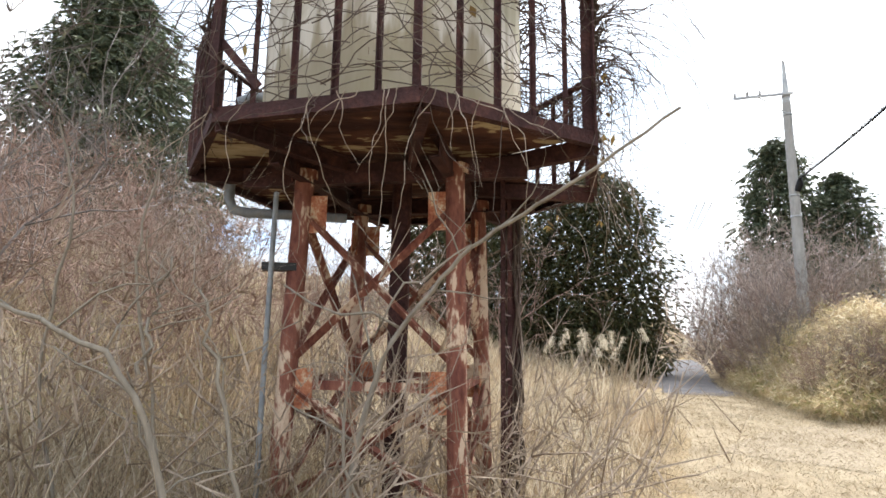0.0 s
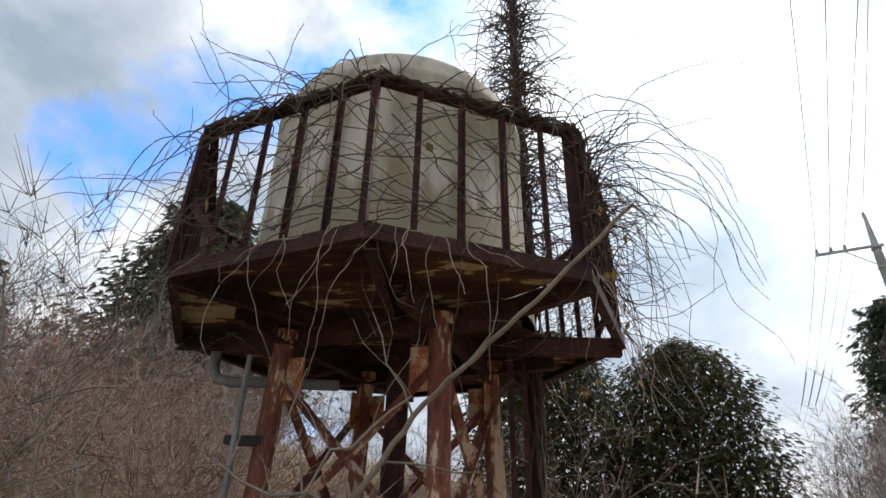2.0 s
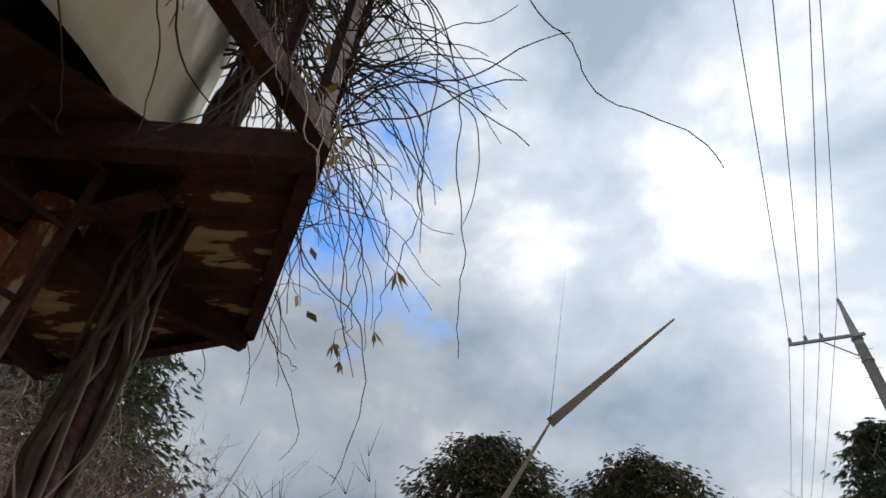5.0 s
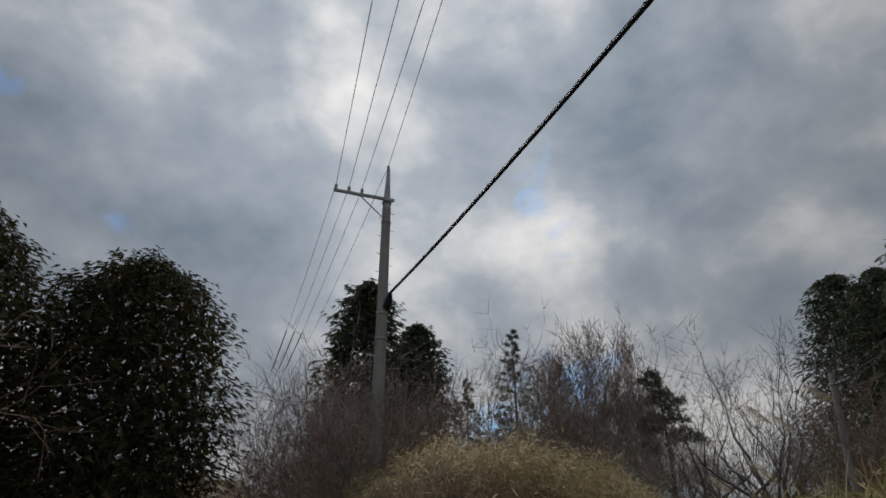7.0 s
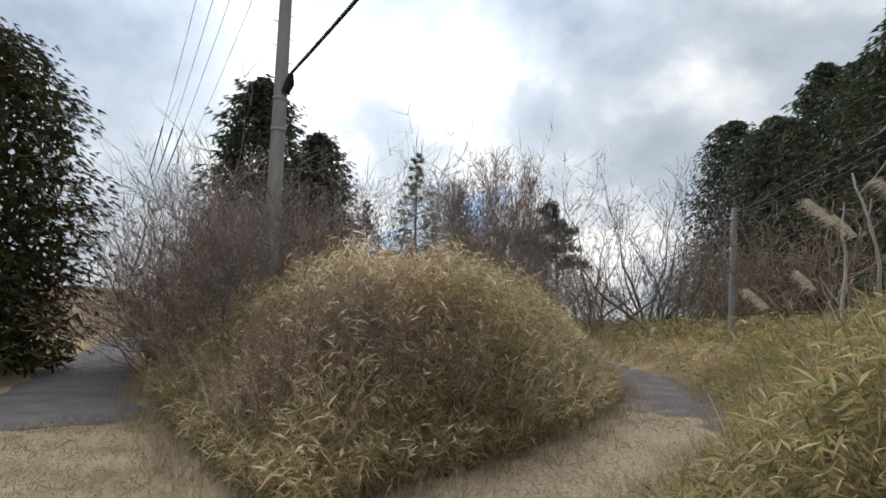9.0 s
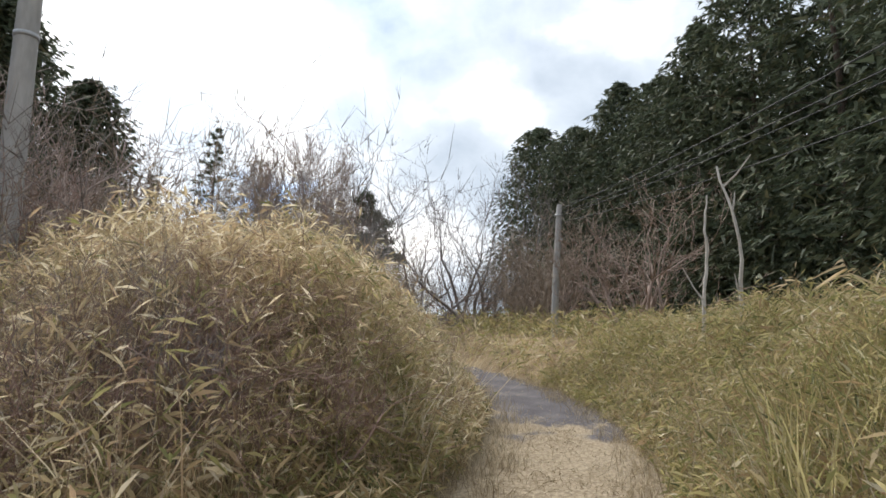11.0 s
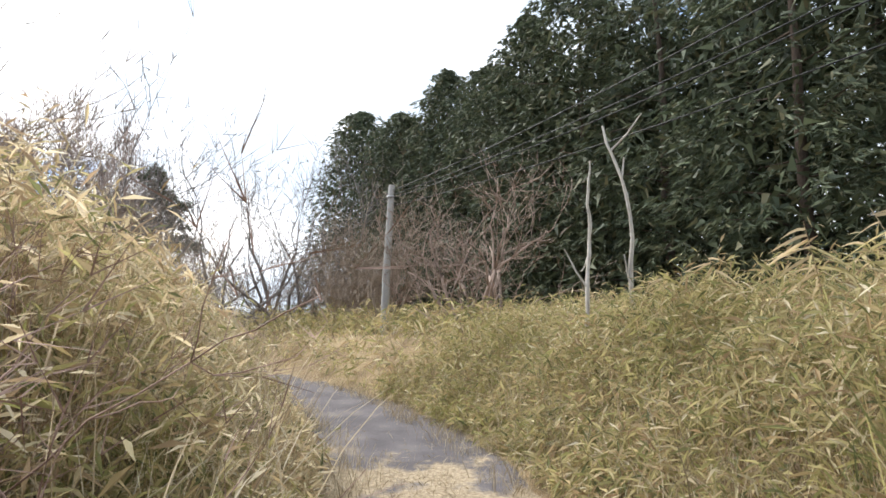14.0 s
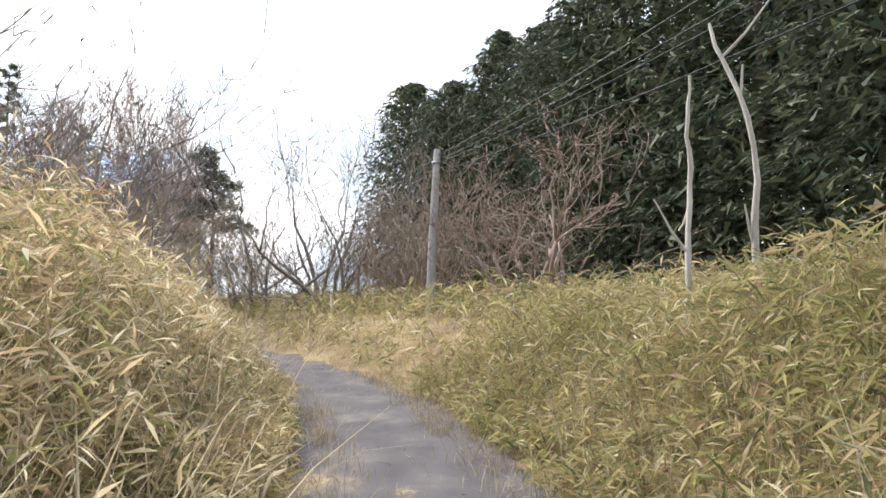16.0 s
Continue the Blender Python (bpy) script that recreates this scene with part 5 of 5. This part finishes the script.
def build_sasa():
    rng = np.random.default_rng(23)

    def bank_near(x, y):
        a, b, mound, bank, hill = zones(x, y)
        return np.where(bank > 0.0, np.clip(1.15 - np.hypot(x - 11, y - 9) / 14, 0.12, 1), 0)
    x, y = scatter(rng, 25000, (7.0, 0.5, 20, 12.5), bank_near)
    grow_in = lambda q: 0.35 + 0.65 * smooth(0.0, 1.3, q)
    k = zones(x, y)[3]
    sasa(rng, x, y, 1.0 * grow_in(k) * (1 + 0.28 * smooth(1.6, 3.0, k) * (1 - smooth(14, 18, x))), 0.135, 15, SASA, "bamboo_grass", "dense yellow-green bamboo grass covering the bank")

    def bank_far(x, y):
        a, b, mound, bank, hill = zones(x, y)
        return np.where((bank > 0.0) & (side(LINE_B, x, y) > -11), 1.0, 0)
    x, y = scatter(rng, 7500, (19, 2, 46, 34), bank_far)
    sasa(rng, x, y, 1.1, 0.24, 11, SASA, "bamboo_grass", "bamboo grass bank running on to the conifers")

    def mound_near(x, y):
        a, b, mound, bank, hill = zones(x, y)
        # bare, twiggy patches low on the face towards the fork
        bare = 0.9 * np.exp(-((x - 9.3) ** 2 + (y - 12.3) ** 2) / 0.9) + 0.35 * np.exp(-((x - 10.9) ** 2 + (y - 11.2) ** 2) / 0.35) + 0.25 * wave(x, y, 1.3, 2.1)
        return np.where(mound > 0.0, np.clip(1.2 - np.hypot(x - 10.5, y - 12) / 11, 0.1, 1) * np.clip(1 - bare, 0.06, 1), 0)
    x, y = scatter(rng, 42000, (7.2, 10.2, 22, 20), mound_near)
    k = zones(x, y)[2]
    half = rng.random(len(x)) < 0.48 + 0.4 * wave(x, y, 0.9, 1.3) - 0.5 * np.exp(-((x - 11.8) ** 2 + (y - 12.9) ** 2) / 1.5)
    tall = 1.5 * grow_in(k) * (1 + 0.12 * wave(x, y, 1.1, 0.4) + 0.30 * np.exp(-((x - 11.8) ** 2 + (y - 12.9) ** 2) / 1.3))
    sasa(rng, x[half], y[half], tall[half], 0.13, 15, SASA, "bamboo_grass", "yellowing bamboo grass on the mound in the fork")
    sasa(rng, x[~half], y[~half], tall[~half], 0.135, 13, SASA_BROWN, "withered_bamboo_grass", "browned bamboo grass and stalks on the mound")

    def slope(x, y):
        a, b, mound, bank, hill = zones(x, y)
        return np.where((a > 3.0) & (np.hypot(x - TOWER.x, y - TOWER.y) > 1.6), np.clip(0.8 * wave(x, y, 0.7, 1.9) + 0.15, 0, 0.8), 0)
    x, y = scatter(rng, 2600, (-13, 3.5, 0, 14), slope)
    sasa(rng, x, y, 0.95, 0.15, 9, SASA, "bamboo_grass", "patches of yellow-green bamboo grass on the slope")
    x, y = scatter(rng, 1500, (12.5, 19, 20, 30), lambda x, y: np.where((side(LINE_A, x, y) < -2.2) & (zones(x, y)[2] > 0), 0.8, 0))
    sasa(rng, x, y, 1.5, 0.2, 10, SASA_BROWN, "withered_bamboo_grass", "browned undergrowth below the thicket trees")

    def rest(x, y):
        a, b, mound, bank, hill = zones(x, y)
        return np.where((mound > 0.3) & (np.hypot(x - 10.5, y - 12) > 9), 1.0, 0)
    x, y = scatter(rng, 9000, (10, 14, 34, 34), rest)
    sasa(rng, x, y, 1.3, 0.24, 11, SASA_BROWN, "withered_bamboo_grass", "brown undergrowth behind the mound")


def build_pampas():
    rng = np.random.default_rng(29)

    def clumps(x, y, per, tall, wide, name, label, mat=PAMPAS, spread=0.16, rows=2):
        n = len(x)
        px = np.repeat(x, per) + rng.normal(size=n * per) * spread
        py = np.repeat(y, per) + rng.normal(size=n * per) * spread
        p = np.column_stack([px, py, height(px, py) - 0.03])
        m = len(p)
        ln = np.repeat(np.broadcast_to(tall, (n,)), per) * (0.45 + 0.65 * rng.random(m))
        v, f = blades(p, tilted(rng, m, 0.28), ln, wide * (0.6 + 0.8 * rng.random(m)), rng, 0.2 + 0.55 * rng.random(m) ** 2, rows)
        stuff(name, v, f, mat, label)

    def slope_near(x, y):
        a, b, mound, bank, hill = zones(x, y)
        clear = np.hypot(x - TOWER.x, y - TOWER.y) > 0.9
        open_way = np.minimum(np.hypot(x, y), np.hypot(x - 1.1, y - 1.3)) > 2.0
        return np.where((a > 1.9) & clear & open_way & (y > 1.6), np.clip(1.1 - np.hypot(x + 1, y - 5) / 16, 0.1, 1), 0)
    x, y = scatter(rng, 5000, (-14, 1.5, 6.5, 18), slope_near)
    a = side(LINE_A, x, y)
    clumps(x, y, 24, 0.55 + 0.75 * smooth(1.9, 4.2, a), 0.0055, "dry_grass", "tall pale dry pampas grass around the tower", rows=3)

    def slope_far(x, y):
        a, b, mound, bank, hill = zones(x, y)
        return np.where(a > 2.2, 1.0, 0)
    x, y = scatter(rng, 2600, (-34, 12, 9, 46), slope_far)
    clumps(x, y, 12, 1.5, 0.016, "dry_grass", "dry grass on the far slope", spread=0.3)

    def verge(x, y):
        a, b, mound, bank, hill = zones(x, y)
        m = (mound > -0.5) & (mound < 0.5)
        k = (bank > -0.4) & (bank < 0.6) & (x > 8)
        return np.where(m | k, np.clip(8 / (np.hypot(x - 8, y - 10) + 3), 0.2, 0.9), 0)
    x, y = scatter(rng, 4200, (7, 6, 22, 22), verge)
    clumps(x, y, 20, 0.34, 0.0035, "dry_grass", "dry grass fringe along the foot of the banks", STRAW, 0.10)

    x, y = 9.2 + 2.4 * rng.random(75), 6.2 + 2.3 * rng.random(75)
    clumps(x, y, 16, 1.35, 0.0062, "dry_grass", "long arching yellow-green blades over the bank", SASA, 0.08, 5)
    x, y = scatter(rng, 2600, (8, 4, 20, 12), lambda x, y: np.where(zones(x, y)[3] > 0.2, 0.6, 0))
    clumps(x, y, 9, 0.95, 0.0035, "dry_grass", "thin straw stalks among the bamboo grass", STRAW, 0.2)

    def crown(x, y):
        a, b, mound, bank, hill = zones(x, y)
        return np.where((mound > 0.25) & (wave(x, y, 0.9, 2) > -0.35), 0.8, 0)
    x, y = scatter(rng, 1000, (8, 10.5, 20, 19), crown)
    clumps(x, y, 16, 1.5, 0.0048, "dry_grass", "tall tan grass standing out of the mound", spread=0.14, rows=4)

    def below(x, y):
        a, b, mound, bank, hill = zones(x, y)
        return np.where((np.minimum(np.abs(a), np.abs(b)) > 1.6) & (np.hypot(x - 8, y - 10) > 14), 1.0, 0)
    x, y = scatter(rng, 2600, (-30, -12, 60, 62), below)
    clumps(x, y, 11, 1.0, 0.028, "dry_grass", "rough dry grass and undergrowth in the distance", spread=0.5)


def plume_thing(seed, tall, bend, group, label):
    rng = np.random.default_rng(seed)
    t = thing("pampas_plume", label, "pampas grass", group=group)
    s = np.linspace(0, 1, 14)
    spine = np.column_stack([bend * tall * s ** 3, 0.02 * np.sin(3 * s), tall * (s - 0.25 * bend * s ** 4)])
    g = Geo()
    g.tube(spine, np.linspace(0.0045, 0.0016, 14), 5)
    put("stalk", g.mesh("stalk", STRAW, True), t)
    n = 240
    u = 0.88 + 0.12 * rng.random(n)
    p = np.stack([np.interp(u, s, spine[:, k]) for k in range(3)], 1)
    d = unit(np.column_stack([0.8 * bend * 2 + rng.normal(size=n) * 0.16, rng.normal(size=n) * 0.16, 0.5 - bend * 1.3 + rng.normal(size=n) * 0.16]))
    v, f = blades(p, d, 0.04 + 0.05 * rng.random(n), 0.0014, rng, 1.0, 2)
    put("plume", mesh_of("plume", v, f, PLUME), t, "feathery silver-beige seed plume")
    return t


def build_plumes():
    rng = np.random.default_rng(31)
    tall = plume_thing(1, 1.75, 0.30, "plumes on the bank", "tall nodding pampas plume above bamboo grass")
    for k, (x, y, h, turn) in enumerate(((9.67, 7.51, 1.0, 130), (9.95, 7.45, 0.93, 135), (9.35, 7.95, 0.78, 128), (10.0, 7.0, 1.02, 100), (9.75, 7.75, 0.80, 140))):
        if k == 0:
            place(tall, x, y, turn, h)
        else:
            copy_at(tall, x, y, turn, h)
    short = plume_thing(2, 1.5, 0.16, "plumes beside the tower", "upright pale pampas plume in dry grass")
    for k in range(22):
        x, y = 1.2 + 2.2 * rng.random(), 7.6 + 4.4 * rng.random()
        if k == 0:
            place(short, x, y, 20, 1.05)
        else:
            copy_at(short, x, y, rng.random() * 360, 0.95 + 0.25 * rng.random())


def bamboo_tip(seed, label, group):
    """A broad-leaved bamboo cane leaning over, with leaves in fans at its nodes."""
    rng = np.random.default_rng(seed)
    t = thing("bamboo_cane", label, "bamboo", group=group)
    s = np.linspace(0, 1, 10)
    spine = np.column_stack([0.3 * s ** 2, 0.06 * np.sin(4 * s), 1.5 * s - 0.15 * s ** 3])
    g = Geo()
    g.tube(spine, np.linspace(0.007, 0.003, 10), 6)
    put("cane", g.mesh("cane", STRAW, True), t)
    for k in range(26):
        u = 0.45 + 0.55 * rng.random()
        p = np.array([[np.interp(u, s, spine[:, j]) for j in range(3)]])
        a = rng.random() * 6.28
        d = unit(np.array([[math.cos(a), math.sin(a), -0.2 + 0.25 * rng.normal()]]))
        v, f = blades(p, d, 0.20 + 0.10 * rng.random(), 0.016, rng, 0.7 + 0.3 * rng.random(), 3)
        put("leaf", mesh_of("leaf", v, f, SASA_BROWN if rng.random() < 0.5 else SASA), t)
    return t


def build_canes():
    rng = np.random.default_rng(37)
    c = bamboo_tip(3, "leaning bamboo cane with broad drooping leaves", "bamboo canes on the bank")
    for k, (x, y, turn, h) in enumerate(((13.8, 7.0, 150, 1.0), (13.3, 6.6, 200, 1.1), (14.6, 7.3, 90, 0.85), (15.2, 7.6, 120, 0.75), (12.9, 6.3, 160, 1.2), (13.6, 6.2, 30, 1.15), (12.3, 6.2, 140, 1.25), (15.8, 7.3, 200, 0.75), (14.2, 6.5, 260, 0.95), (17.2, 7.9, 100, 0.7))):
        if k == 0:
            place(c, x, y, turn, h)
        else:
            copy_at(c, x, y, turn, h)


build_turf()
build_sasa()
build_pampas()
build_plumes()
build_canes()
